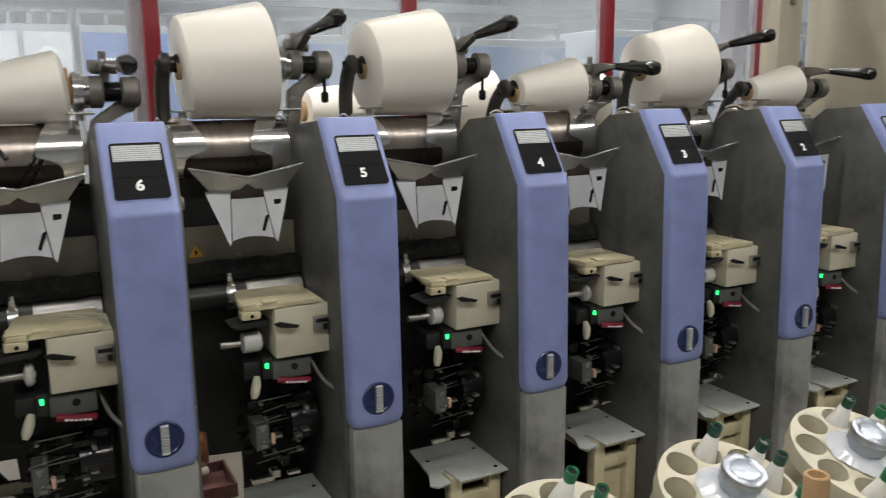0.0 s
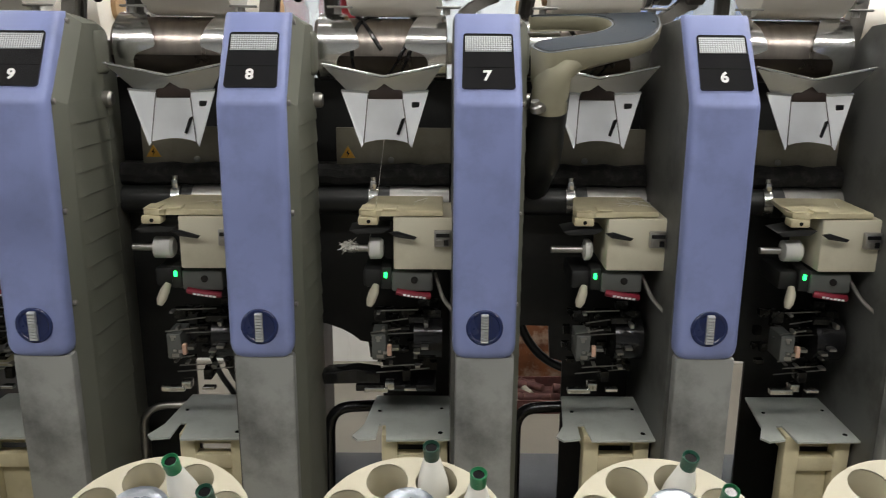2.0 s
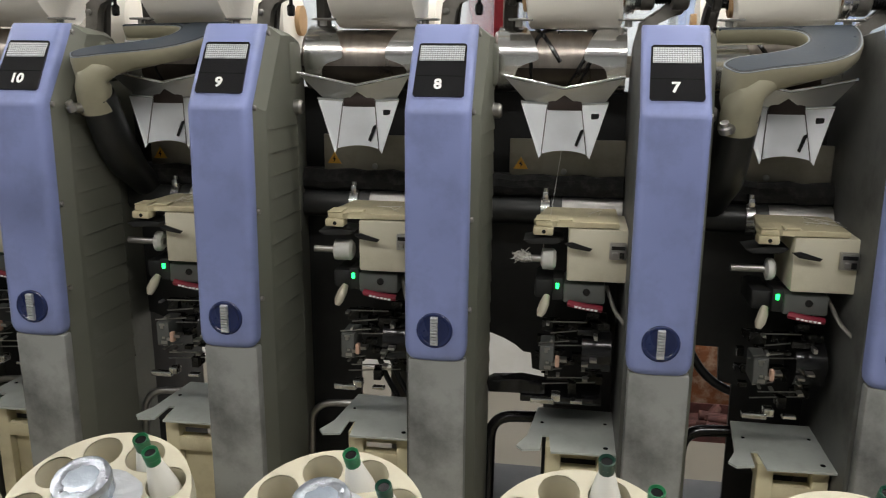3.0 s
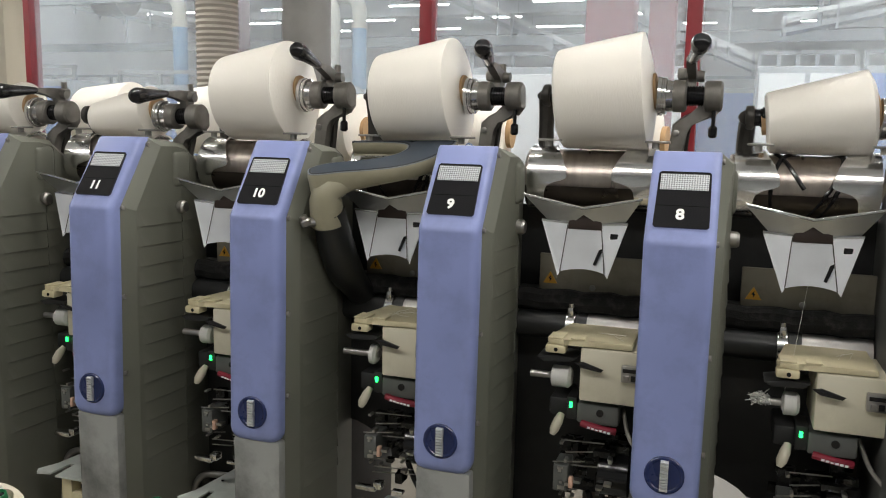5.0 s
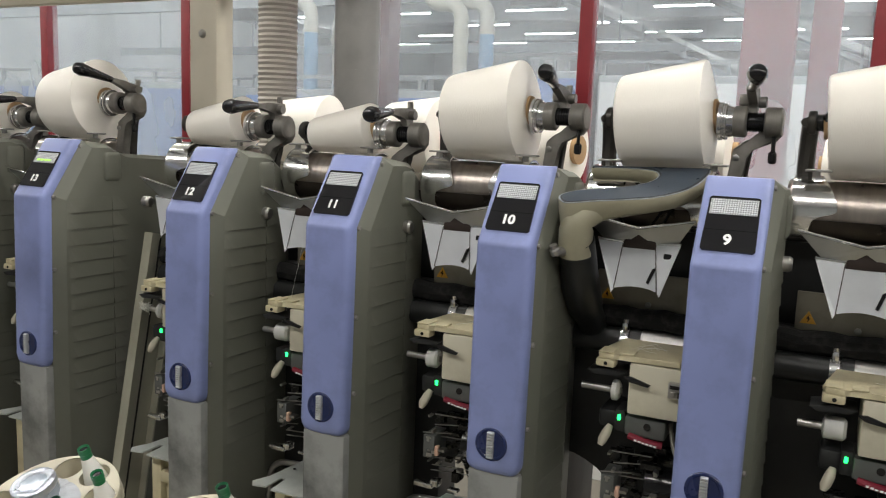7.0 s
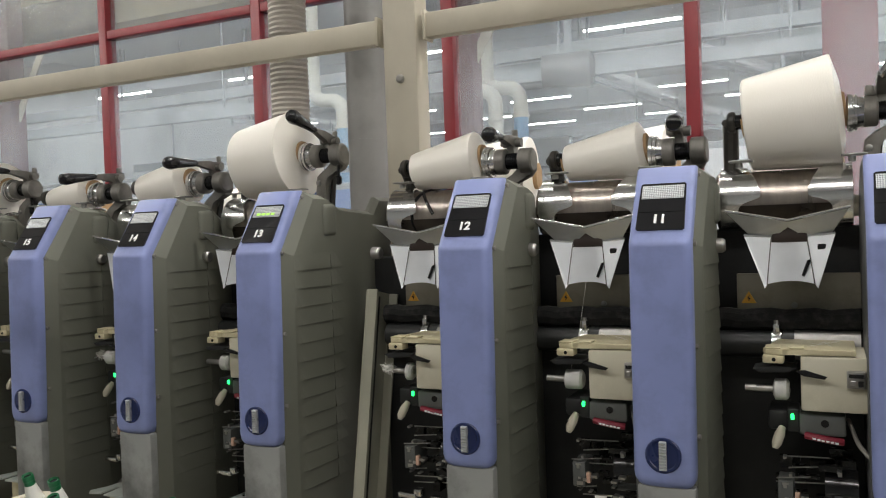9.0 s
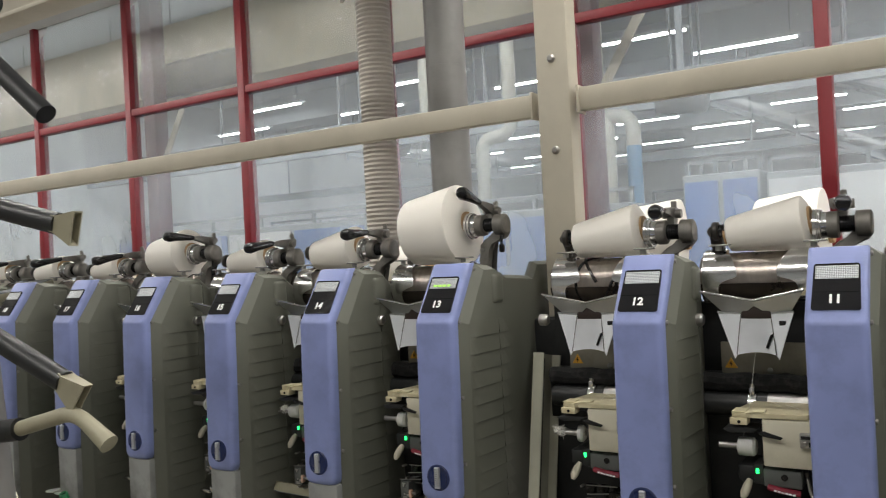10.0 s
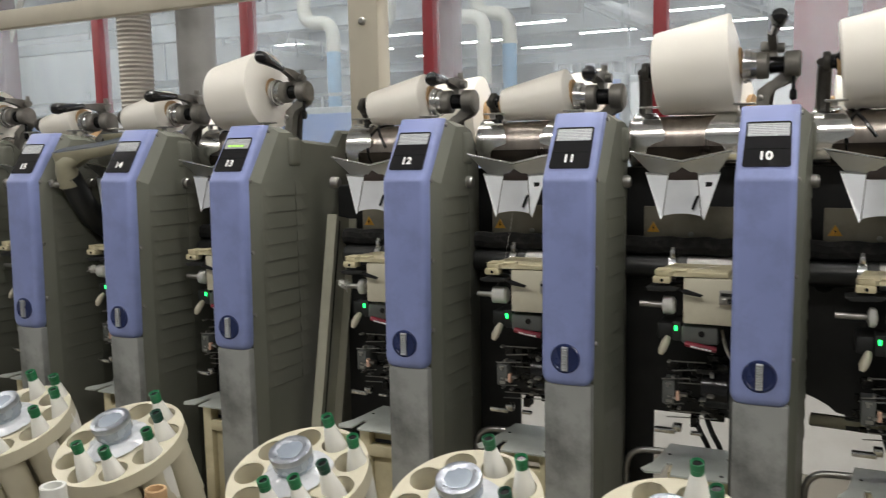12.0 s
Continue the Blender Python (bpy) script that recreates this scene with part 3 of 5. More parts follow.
def core(bm):
    prism(bm, [(0.03, 0.1), (0.03, 1.24), (0.11, 1.352), (0.2, 1.34), (0.265, 1.29), (0.265, 0.1)], -0.037, 0.037)


def lower_column(bm):
    box(bm, -0.041, 0.0445, 0.006, 0.03, 0.08, 0.883, 0.004)


def guard(bm, x0, side):
    """A bright guard round an end of the drum, with an arch cut into its lower front."""
    n, rows = 60, []
    for k in range(n + 1):
        a = -30 + 175 * k / n
        w = float(np.interp(a, (-30, 10, 30, 55, 76, 84, 88, 91, 94, 99, 106, 120, 145), (0.036, 0.042, 0.047, 0.058, 0.065, 0.0655, 0.063, 0.053, 0.042, 0.034, 0.030, 0.028, 0.03)))
        t = radians(a)
        rows.append([bm.verts.new((x, 0.28 - r * math.sin(t), 1.308 + r * math.cos(t))) for x in (x0, x0 + side * w) for r in (0.056, 0.0525)])
    for p, q in zip(rows, rows[1:]):
        for i, j in ((0, 2), (2, 3), (3, 1), (1, 0)):
            bm.faces.new((p[i], p[j], q[j], q[i]))
    bm.faces.new((rows[0][0], rows[0][1], rows[0][3], rows[0][2]))
    bm.faces.new((rows[-1][0], rows[-1][2], rows[-1][3], rows[-1][1]))


def sheet(points):
    """A flat piece of thin sheet metal through its corners."""
    def build(bm):
        f = [Vector(p) for p in points]
        nrm = (f[1] - f[0]).cross(f[2] - f[0]).normalized() * 0.0016
        a = [bm.verts.new(p) for p in f]
        b = [bm.verts.new(p + nrm) for p in f]
        bm.faces.new(a), bm.faces.new(b[::-1])
        for k in range(len(a)):
            bm.faces.new((a[k], b[k], b[(k + 1) % len(a)], a[(k + 1) % len(a)]))
    return build


WING_L = [(-0.240, 0.136, 1.290), (-0.149, 0.141, 1.272), (-0.149, 0.149, 1.2615), (-0.168, 0.158, 1.2475), (-0.206, 0.158, 1.2505)]
WING_R = [(-0.149, 0.141, 1.272), (-0.062, 0.136, 1.290), (-0.088, 0.158, 1.2505), (-0.128, 0.158, 1.2475), (-0.149, 0.149, 1.2615)]
SIDE_L = [(-0.214, 0.153, 1.2505), (-0.174, 0.159, 1.2475), (-0.180, 0.140, 1.174), (-0.1835, 0.137, 1.1675)]
SIDE_R = [(-0.123, 0.159, 1.2475), (-0.083, 0.153, 1.2505), (-0.108, 0.137, 1.1675), (-0.1125, 0.140, 1.174)]


def chute(bm):
    """The bowed middle of the yarn trap, hollow like a gutter, with an arched lower edge."""
    rows = []
    for i in range(7):
        f = i / 6
        half, y, z = 0.0255 + 0.0083 * f, 0.159 - 0.019 * f, 1.2445 - 0.0705 * f
        rows.append([[bm.verts.new((-0.1485 + 0.0022 * f + half * s, y + 0.0075 * f * (1 - s * s) + d, z + 0.0045 * f * (1 - s * s))) for s in np.linspace(-1, 1, 9)] for d in (0, 0.0014)])
    for layer in (0, 1):
        for a, b in zip(rows, rows[1:]):
            for k in range(8):
                bm.faces.new((a[layer][k], a[layer][k + 1], b[layer][k + 1], b[layer][k]))
    for e in (rows[0], rows[-1]):
        for k in range(8):
            bm.faces.new((e[0][k], e[0][k + 1], e[1][k + 1], e[1][k]))


def yarn_box(bm):
    box(bm, -0.134, -0.03, 0.088, 0.2, 0.99, 1.071, 0.003)


def cap_piece(bm):
    prism(bm, [(-0.186, 0.10), (-0.182, 0.086), (-0.158, 0.082), (-0.152, 0.09), (-0.13, 0.088), (-0.06, 0.09), (-0.06, 0.2), (-0.17, 0.2)], 1.0725, 1.081, 0.002, "z")
    box(bm, -0.186, -0.156, 0.081, 0.105, 1.060, 1.0725, 0.003)


def mech(bm):
    """The dense little dark levers and brackets of the tension unit."""
    rng = random.Random(5)
    for _ in range(30):
        x, z, y = rng.uniform(-0.175, -0.075), rng.uniform(0.80, 0.915), rng.uniform(0.12, 0.2)
        w, h = rng.uniform(0.008, 0.03), rng.uniform(0.004, 0.018)
        box(bm, x - w / 2, x + w / 2, y, y + 0.012, z - h / 2, z + h / 2)


def mech_wires(bm):
    rng = random.Random(11)
    for z in (0.912, 0.897, 0.883, 0.871, 0.852, 0.834, 0.822, 0.806):
        x, w = rng.uniform(-0.175, -0.14), rng.uniform(0.03, 0.085)
        y = rng.uniform(0.1, 0.125)
        rod(bm, (x, y, z), (x + w, y + rng.uniform(0, 0.02), z + rng.uniform(-0.005, 0.003)), 0.0012, seg=6)
    for _ in range(16):
        x, z = rng.uniform(-0.17, -0.085), rng.uniform(0.805, 0.915)
        w, h = rng.uniform(0.003, 0.011), rng.uniform(0.002, 0.007)
        box(bm, x, x + w, 0.098, 0.112, z, z + h)


def guide_plate(bm):
    prism(bm, [(-0.04, 0.055), (-0.04, 0.21), (-0.172, 0.21), (-0.185, 0.10), (-0.2, 0.065), (-0.19, 0.052), (-0.163, 0.058), (-0.161, 0.105), (-0.150, 0.106), (-0.146, 0.052)][::-1], 0.722, 0.7255, 0.0, "z")


def bracket(bm):
    box(bm, -0.155, -0.13, 0.075, 0.1, 0.30, 0.7215, 0.003)
    box(bm, -0.075, -0.05, 0.075, 0.1, 0.30, 0.7215, 0.003)
    box(bm, -0.155, -0.05, 0.076, 0.098, 0.66, 0.685, 0.003)
    box(bm, -0.155, -0.05, 0.1, 0.2, 0.69, 0.7215, 0.003)


def digits(n):
    key = f"digits{n}"
    if key not in MESHES:
        cu = bpy.data.curves.new(key, "FONT")
        cu.body, cu.size, cu.align_x, cu.align_y, cu.extrude, cu.offset = str(n).replace("9", "6") if n == 9 else str(n), 0.0245, "CENTER", "CENTER", 0.0002, 0.0009
        ob = bpy.data.objects.new(key, cu)
        MESHES[key] = bpy.data.meshes.new_from_object(ob)
        if n == 9:
            MESHES[key].transform(Matrix.Rotation(math.pi, 4, "Z"))
        MESHES[key].transform(Matrix.Diagonal((0.9, 0.88, 1, 1)))
        MESHES[key].materials.append(WHITE_INK)
        bpy.data.objects.remove(ob)
    return MESHES[key]


def drum_groove(bm):
    """The dark spiral groove of a drum standing still."""
    for phase, turns in ((0.0, 1.5), (2.2, -1.5)):
        pts = []
        for k in range(61):
            s = k / 60
            a = 2 * math.pi * turns * s + phase
            x = -0.155 + 0.05 * math.sin(math.pi * (2 * s - 1) * 0.98)
            pts.append((x, 0.28 - 0.0488 * math.cos(a), 1.308 + 0.0488 * math.sin(a)))
        hose(bm, pts, 0.0036, 6)


def winding_unit(n):
    u = thing("winding_unit", pose(unit_x(n), 0, 0), f"blue and grey yarn winding unit marked {n} in a long row", "winding unit", "winding units")
    end = n == 13
    c = part("front_cover", "cover", cover, BLUE, u, "bright periwinkle blue moulded cover")
    w = part("display", "display", lambda bm: prism(bm, [(-0.033, 0.022), (0.033, 0.022), (0.036, 0.025), (0.034, 0.105), (0.031, 0.108), (-0.031, 0.108), (-0.034, 0.105), (-0.036, 0.025)], -0.002, 0.0028, axis="z"),
             SCREEN, c, "black display window with white number", at=FACE)
    part("grille", "grille", lambda bm: box(bm, -0.0315, 0.0315, 0.079, 0.104, 0.0015, 0.0036, 0.0004, 1), SILVER_GRILLE, w, "silver woven grille")
    part("divider", "divider", lambda bm: box(bm, -0.034, 0.034, 0.0545, 0.0552, 0.0022, 0.0032), BLACK, w)
    if n == 13:
        part("lit_readout", "lcd", lambda bm: [box(bm, -0.022 + 0.011 * k, -0.014 + 0.011 * k, 0.083, 0.088, 0.003, 0.0042) for k in range(4)], LCD, w, "lit green readout")
    d = new("number", digits(n))
    d.parent, d.matrix_basis = w, pose(-0.002, 0.041, 0.0031)
    dial = part("dial", "dial", lambda bm: lathe(bm, [(0, 0.0265), (0.003, 0.0265), (0.0042, 0.025), (0.0042, 0.022), (0.003, 0.0205)], (0, 0.001, 0.931), (0, -1, 0.012)), NAVY, c, "navy round dial with ribbed silver grip")
    teeth = [(0.0, 0.909), (0.0, 0.953)] + [p for k in range(10) for p in ((-0.0058, 0.9522 - 0.0043 * k), (-0.0085, 0.9512 - 0.0043 * k), (-0.0085, 0.9492 - 0.0043 * k), (-0.0058, 0.9482 - 0.0043 * k))]
    part("grip", "grip", lambda bm: prism(bm, teeth, -0.0052, 0.0052), RIBBED, dial, smooth=0)
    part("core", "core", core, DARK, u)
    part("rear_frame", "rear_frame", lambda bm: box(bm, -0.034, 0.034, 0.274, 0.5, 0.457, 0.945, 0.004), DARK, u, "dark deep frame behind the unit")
    s = part("side_shell", "shell13" if end else "shell", (lambda bm: side_shell(bm, 1, 0.53, 1)) if end else side_shell, SHELL, u, "grey-green moulded side with horizontal ribs", smooth=11)
    for k in range(13):
        z = 1.2395 - 0.0352 * k
        part("side_rib", "rib", lambda bm: rib(bm, 0.108), SHELL, s, at=pose(0.0553, 0.0615, z, 0, 0, -4.3), smooth=0)
        part("side_rib", "rib_rear", lambda bm: rib(bm, 0.05, 0.9, 0.05), SHELL, s, at=pose(0.0634, 0.1725, z, 0, 0, 2.0 if end else 9.6), smooth=0)
    part("boss", "boss", lambda bm: box(bm, 0.052, 0.068, 0.152, 0.2, 1.27, 1.338, 0.011, 4), SHELL, s)
    for z, y in ((1.243, 0.027), (1.09, 0.024), (0.955, 0.022)):
        part("screw", "screw", lambda bm: lathe(bm, [(-0.002, 0.0042), (0.002, 0.0042), (0.003, 0.003)], (0, 0, 0), (1, 0, 0), 10), CAST, s, at=pose(0.0475, y + 0.008, z))
    part("top_screw", "screw", None, CAST, s, at=pose(0.047, 0.105, 1.349))
    part("left_plate", "left_plate", left_plate, PLATE_GREY, u, "bare grey sheet metal side")
    part("lower_column", "lower_column", lower_column, COLUMN, u, "scuffed grey lower column")
    # drum bay
    dr = part("drum", "drum", lambda bm: lathe(bm, [(-0.266, 0.02), (-0.2655, 0.046), (-0.262, 0.0485), (-0.058, 0.0485), (-0.055, 0.045), (-0.054, 0.02)], (0, 0.28, 1.308), (1, 0, 0), 40), DRUM, u, "dark grooved metal winding drum")
    part("guard", "guard_l", lambda bm: guard(bm, -0.258, 1), GUARD, dr, "bright curved drum guard")
    part("guard", "guard_r", lambda bm: guard(bm, -0.056, -1), GUARD, dr, "bright curved drum guard")
    # Added dark arc: the drum's lower front lies in shade here.
    part("shroud", "shroud", lambda bm: prism(bm, [(0.28 - r * math.sin(radians(a)), 1.308 + r * math.cos(radians(a))) for r, seq in ((0.0512, range(101, 166, 8)), (0.0495, range(165, 100, -8))) for a in seq], -0.2635, -0.0565), DRUM_SHADE, dr, "dark arc standing for the shade under the drum")
    if n in (6, 7, 9, 12):
        part("groove", "groove", drum_groove, BLACK, dr, at=pose(0, 0, 0))
    t = part("yarn_trap", "chute", chute, SHEET, u, "folded bright steel yarn chute", smooth=50)
    part("wing", "wing_l", sheet(WING_L), SHEET_SHADED, t, smooth=0)
    part("wing", "wing_r", sheet(WING_R), SHEET_SHADED, t, smooth=0)
    part("chute_side", "side_l", sheet(SIDE_L), SHEET, t, smooth=0)
    part("chute_side", "side_r", sheet(SIDE_R), SHEET, t, smooth=0)
    for key, p, q in (("rim_a", WING_L[0], WING_L[1]), ("rim_b", WING_R[0], WING_R[1]), ("rim_c", SIDE_L[0], SIDE_L[1]), ("rim_d", SIDE_R[0], SIDE_R[1])):
        part("rim", key, lambda bm: rod(bm, p, q, 0.0021, seg=6), CHROME, t, "bright folded edge")
    part("seam", "trap_seam", lambda bm: rod(bm, (-0.1742, 0.1578, 1.2445), (-0.1802, 0.139, 1.174), 0.0007, seg=6), CAST_DARK, t)
    part("seam", "trap_seam_r", lambda bm: rod(bm, (-0.1228, 0.1578, 1.2445), (-0.1128, 0.139, 1.174), 0.0007, seg=6), CAST_DARK, t)
    part("slot", "slot", sheet([(-0.131, 0.1446, 1.187), (-0.127, 0.1444, 1.185), (-0.1185, 0.1487, 1.207), (-0.119, 0.1495, 1.211), (-0.1235, 0.1493, 1.209)]), BLACK, t, smooth=0)
    part("hole", "hole", lambda bm: box(bm, -0.108, -0.096, 0.1498, 0.156, 1.226, 1.2345, 0.001, 1), BLACK, t)
    part("catch", "catch", lambda bm: prism(bm, [(-0.174, 1.238), (-0.121, 1.238), (-0.122, 1.251), (-0.147, 1.267), (-0.173, 1.251)], 0.155, 0.19, 0.003, "y"), BROWN, t, "brown feeler block")
    part("knob", "trap_knob", lambda bm: lathe(bm, [(0, 0.012), (0.014, 0.012), (0.018, 0.009)], (-0.262, 0.17, 1.235), (1, 0, 0), 16), STEEL, u)
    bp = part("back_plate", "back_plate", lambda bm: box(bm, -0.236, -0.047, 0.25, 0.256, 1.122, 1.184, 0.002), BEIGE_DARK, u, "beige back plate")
    part("warning_sign", "warn", lambda bm: prism(bm, [(-0.229, 1.134), (-0.205, 1.134), (-0.217, 1.154)], 0.2475, 0.2495, axis="y"), ORANGE, bp, "orange warning triangle", smooth=0)
    part("warning_bolt", "warn2", lambda bm: prism(bm, [(-0.218, 1.136), (-0.214, 1.1425), (-0.2165, 1.143), (-0.2155, 1.1485), (-0.22, 1.142), (-0.217, 1.1415)], 0.2465, 0.2474, axis="y"), BLACK, bp, smooth=0)
    part("plate_screw", "pscrew", lambda bm: lathe(bm, [(0, 0.005), (0.003, 0.005), (0.004, 0.003)], (-0.146, 0.2495, 1.131), (0, -1, 0), 12), STEEL, bp)
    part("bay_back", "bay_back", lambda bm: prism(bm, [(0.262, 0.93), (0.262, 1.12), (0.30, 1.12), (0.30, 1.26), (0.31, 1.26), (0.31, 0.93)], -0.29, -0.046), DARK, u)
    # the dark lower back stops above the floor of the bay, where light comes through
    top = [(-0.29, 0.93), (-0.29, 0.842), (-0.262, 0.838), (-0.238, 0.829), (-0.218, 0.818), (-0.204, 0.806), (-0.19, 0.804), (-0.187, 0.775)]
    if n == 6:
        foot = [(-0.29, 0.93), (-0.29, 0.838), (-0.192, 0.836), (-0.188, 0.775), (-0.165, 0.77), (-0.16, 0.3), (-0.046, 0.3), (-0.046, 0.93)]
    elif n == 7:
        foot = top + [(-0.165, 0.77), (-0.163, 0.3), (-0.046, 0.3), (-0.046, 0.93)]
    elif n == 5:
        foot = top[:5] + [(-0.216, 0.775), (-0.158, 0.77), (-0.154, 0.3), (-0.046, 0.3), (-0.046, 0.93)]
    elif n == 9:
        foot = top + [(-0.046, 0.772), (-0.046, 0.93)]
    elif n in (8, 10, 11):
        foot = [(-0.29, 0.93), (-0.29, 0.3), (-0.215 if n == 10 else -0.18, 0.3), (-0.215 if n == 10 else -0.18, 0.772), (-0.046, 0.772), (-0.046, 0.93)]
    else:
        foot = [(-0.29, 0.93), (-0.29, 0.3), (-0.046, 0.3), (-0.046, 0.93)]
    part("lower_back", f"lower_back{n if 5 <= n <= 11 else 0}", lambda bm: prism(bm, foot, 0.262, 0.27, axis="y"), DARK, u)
    if n == 7:
        part("tray_lever", "tray_lever", lambda bm: (prism(bm, [(-0.252, 0.782), (-0.255, 0.798), (-0.246, 0.805), (-0.2, 0.808), (-0.16, 0.804), (-0.16, 0.784)], 0.13, 0.16, 0.003, "y"), box(bm, -0.2, -0.07, 0.13, 0.2, 0.77, 0.782, 0.002)), BLACK, u, "black lever under the thread tension unit")
    if n in (8, 9, 10):
        part("hanging_cable", "hanging_cable", lambda bm: [hose(bm, bend([(-0.13 + q, 0.2, 0.8), (-0.12 + q, 0.21, 0.76), (-0.1 + q, 0.22, 0.72), (-0.09 + q, 0.23, 0.6)], 0.02), 0.005, 8) for q in (0, 0.022)], RUBBER, u, "black cables hanging below the unit")
    part("brush", "brush", lambda bm: hose(bm, [(-0.272 + 0.0225 * k, 0.235 + 0.002 * math.sin(3 * k), 1.108 + 0.002 * math.sin(2.1 * k)) for k in range(11)], 0.019, 10), FLUFF, u, "black bristle strip with lint")
    tb = part("suction_pipe", "spipe", lambda bm: rod(bm, (-0.15, 0.225, 1.068), (-0.05, 0.225, 1.068), 0.0245), STEEL, u, "grey metal suction pipe")
    part("sleeve", "sleeve", lambda bm: (rod(bm, (-0.164, 0.225, 1.068), (-0.146, 0.225, 1.068), 0.0255), rod(bm, (-0.262, 0.225, 1.068), (-0.18, 0.225, 1.068), 0.0225)), RUBBER, tb)
    part("clamp", "clamp", lambda bm: (rod(bm, (-0.18, 0.225, 1.068), (-0.166, 0.225, 1.068), 0.027), box(bm, -0.178, -0.168, 0.205, 0.222, 1.09, 1.104, 0.002), rod(bm, (-0.173, 0.212, 1.1), (-0.173, 0.212, 1.11), 0.005, seg=10)), CHROME, tb, "steel hose clamp with bolt")
    # splicer and clearer
    sp = part("splicer", "yarn_box", yarn_box, CREAM, u, "cream painted splicer housing")
    part("cap", "cap_piece", cap_piece, CREAM_TOP, sp, "yellowed cream top cap")
    part("cap_hole", "cap_hole", lambda bm: rod(bm, (-0.170, 0.0805, 1.066), (-0.170, 0.083, 1.066), 0.003, seg=10), BLACK, sp)
    part("blade", "blade", lambda bm: prism(bm, [(-0.14, 1.051), (-0.128, 1.053), (-0.098, 1.044), (-0.102, 1.040), (-0.13, 1.044)], 0.074, 0.079, 0.001, "y"), BLACK, sp, "black thread blade")
    part("fork", "fork", lambda bm: (prism(bm, [(-0.2, 1.05), (-0.17, 1.056), (-0.14, 1.053), (-0.15, 1.046), (-0.19, 1.044)], 0.09, 0.14, 0.001, "y")), DARK, sp)
    part("switch", "switch", lambda bm: (box(bm, -0.073, -0.048, 0.078, 0.0875, 1.028, 1.053, 0.002), box(bm, -0.069, -0.061, 0.073, 0.079, 1.032, 1.04, 0.001, 1)), STEEL, sp)
    part("switch_slot", "switch_slot", lambda bm: (box(bm, -0.0705, -0.0505, 0.0768, 0.0778, 1.0435, 1.049), box(bm, -0.0585, -0.0515, 0.0765, 0.0778, 1.031, 1.0395)), BLACK, sp)
    part("cap_ridge", "cap_ridge", lambda bm: (box(bm, -0.15, -0.128, 0.088, 0.112, 1.0812, 1.0845, 0.001, 1), box(bm, -0.183, -0.16, 0.085, 0.12, 1.0812, 1.0835, 0.001, 1)), CREAM_TOP, sp)
    part("rod_guide", "rod_guide", lambda bm: rod(bm, (-0.214 if n % 3 else -0.205, 0.115, 1.016), (-0.15, 0.115, 1.016), 0.0055), CREAM_TOP if n % 3 == 0 else STEEL, sp, at=pose(0, 0, 0))
    part("tension_disc", f"disc{n % 3}", lambda bm: lathe(bm, [(0, 0.008), (0.003, 0.0165), (0.010 + 0.009 * (n % 3), 0.0165), (0.014 + 0.009 * (n % 3), 0.012)], (-0.166 - 0.008 * (n % 3), 0.115, 1.016), (1, 0, 0), 20), NYLON, sp, "white nylon roller")
    cl = part("clearer", "clearer", lambda bm: box(bm, -0.138, -0.075, 0.098, 0.17, 0.952, 0.984, 0.004), GREY_BOX, u, "dark grey yarn clearer with red label")
    part("red_label", "red_label", lambda bm: hose(bm, [(-0.13 + 0.0085 * k, 0.099 - 0.004 * math.sin(k / 6 * math.pi), 0.952 - 0.0012 * k) for k in range(7)], 0.0055, 8), RED_LABEL, cl)
    part("label_bars", "label_bars", lambda bm: [box(bm, -0.12 + 0.006 * k, -0.1155 + 0.006 * k, 0.0898, 0.0905, 0.9475 - 0.0009 * k, 0.9505 - 0.0009 * k) for k in range(6)], WHITE_INK, cl, "small white lettering worn to bars")["kind"] = "stuff"
    part("button", "button", lambda bm: rod(bm, (-0.103, 0.096, 0.971), (-0.103, 0.099, 0.971), 0.0055, seg=14), BLACK, cl)
    part("led", "led", lambda bm: box(bm, -0.1495, -0.1445, 0.096, 0.1, 0.974, 0.983, 0.001, 1), LED, cl, "lit green signal light")
    part("led_holder", "led_holder", lambda bm: box(bm, -0.154, -0.138, 0.1003, 0.15, 0.955, 0.99, 0.002), DARK, cl)
    # Cream lever given the darker BEIGE, which puts its shade into the colour.
    part("hand_lever", "hand_lever", lambda bm: hose(bm, [(-0.162, 0.106, 0.96), (-0.165, 0.098, 0.951), (-0.1695, 0.092, 0.939), (-0.172, 0.09, 0.931)], [0.005, 0.0075, 0.0075, 0.004], 12), BEIGE, u, "cream plastic finger lever")
    part("lever_block", "lever_block", lambda bm: box(bm, -0.182, -0.152, 0.108, 0.19, 0.955, 0.985, 0.005), DARK, u)
    part("cable", "cable", lambda bm: hose(bm, bend([(-0.072, 0.12, 0.975), (-0.06, 0.09, 0.945), (-0.045, 0.075, 0.93)], 0.012), 0.0032, 8), CAST, u)
    part("tension_unit", "mech", mech, MESHGREY, u, "dense dark thread tension levers", smooth=0)["kind"] = "stuff"
    part("tension_wire", "mech_wires", mech_wires, STEEL, u, "bright thread wires and clips", smooth=0)["kind"] = "stuff"
    part("tension_case", "tension_case", lambda bm: box(bm, -0.17, -0.148, 0.1, 0.15, 0.838, 0.88, 0.002), GREY_BOX, u)
    part("ceramic_eye", "ceramic_eye", lambda bm: box(bm, -0.146, -0.139, 0.096, 0.106, 0.846, 0.864, 0.002), PINK_TUBE, u, "pale pink ceramic eye")
    if n == 6:
        part("black_cable", "black_cable", lambda bm: hose(bm, bend([(-0.248, 0.3, 0.95), (-0.245, 0.3, 0.83), (-0.2, 0.29, 0.76), (-0.15, 0.28, 0.745)], 0.04), 0.008, 10), RUBBER, u)
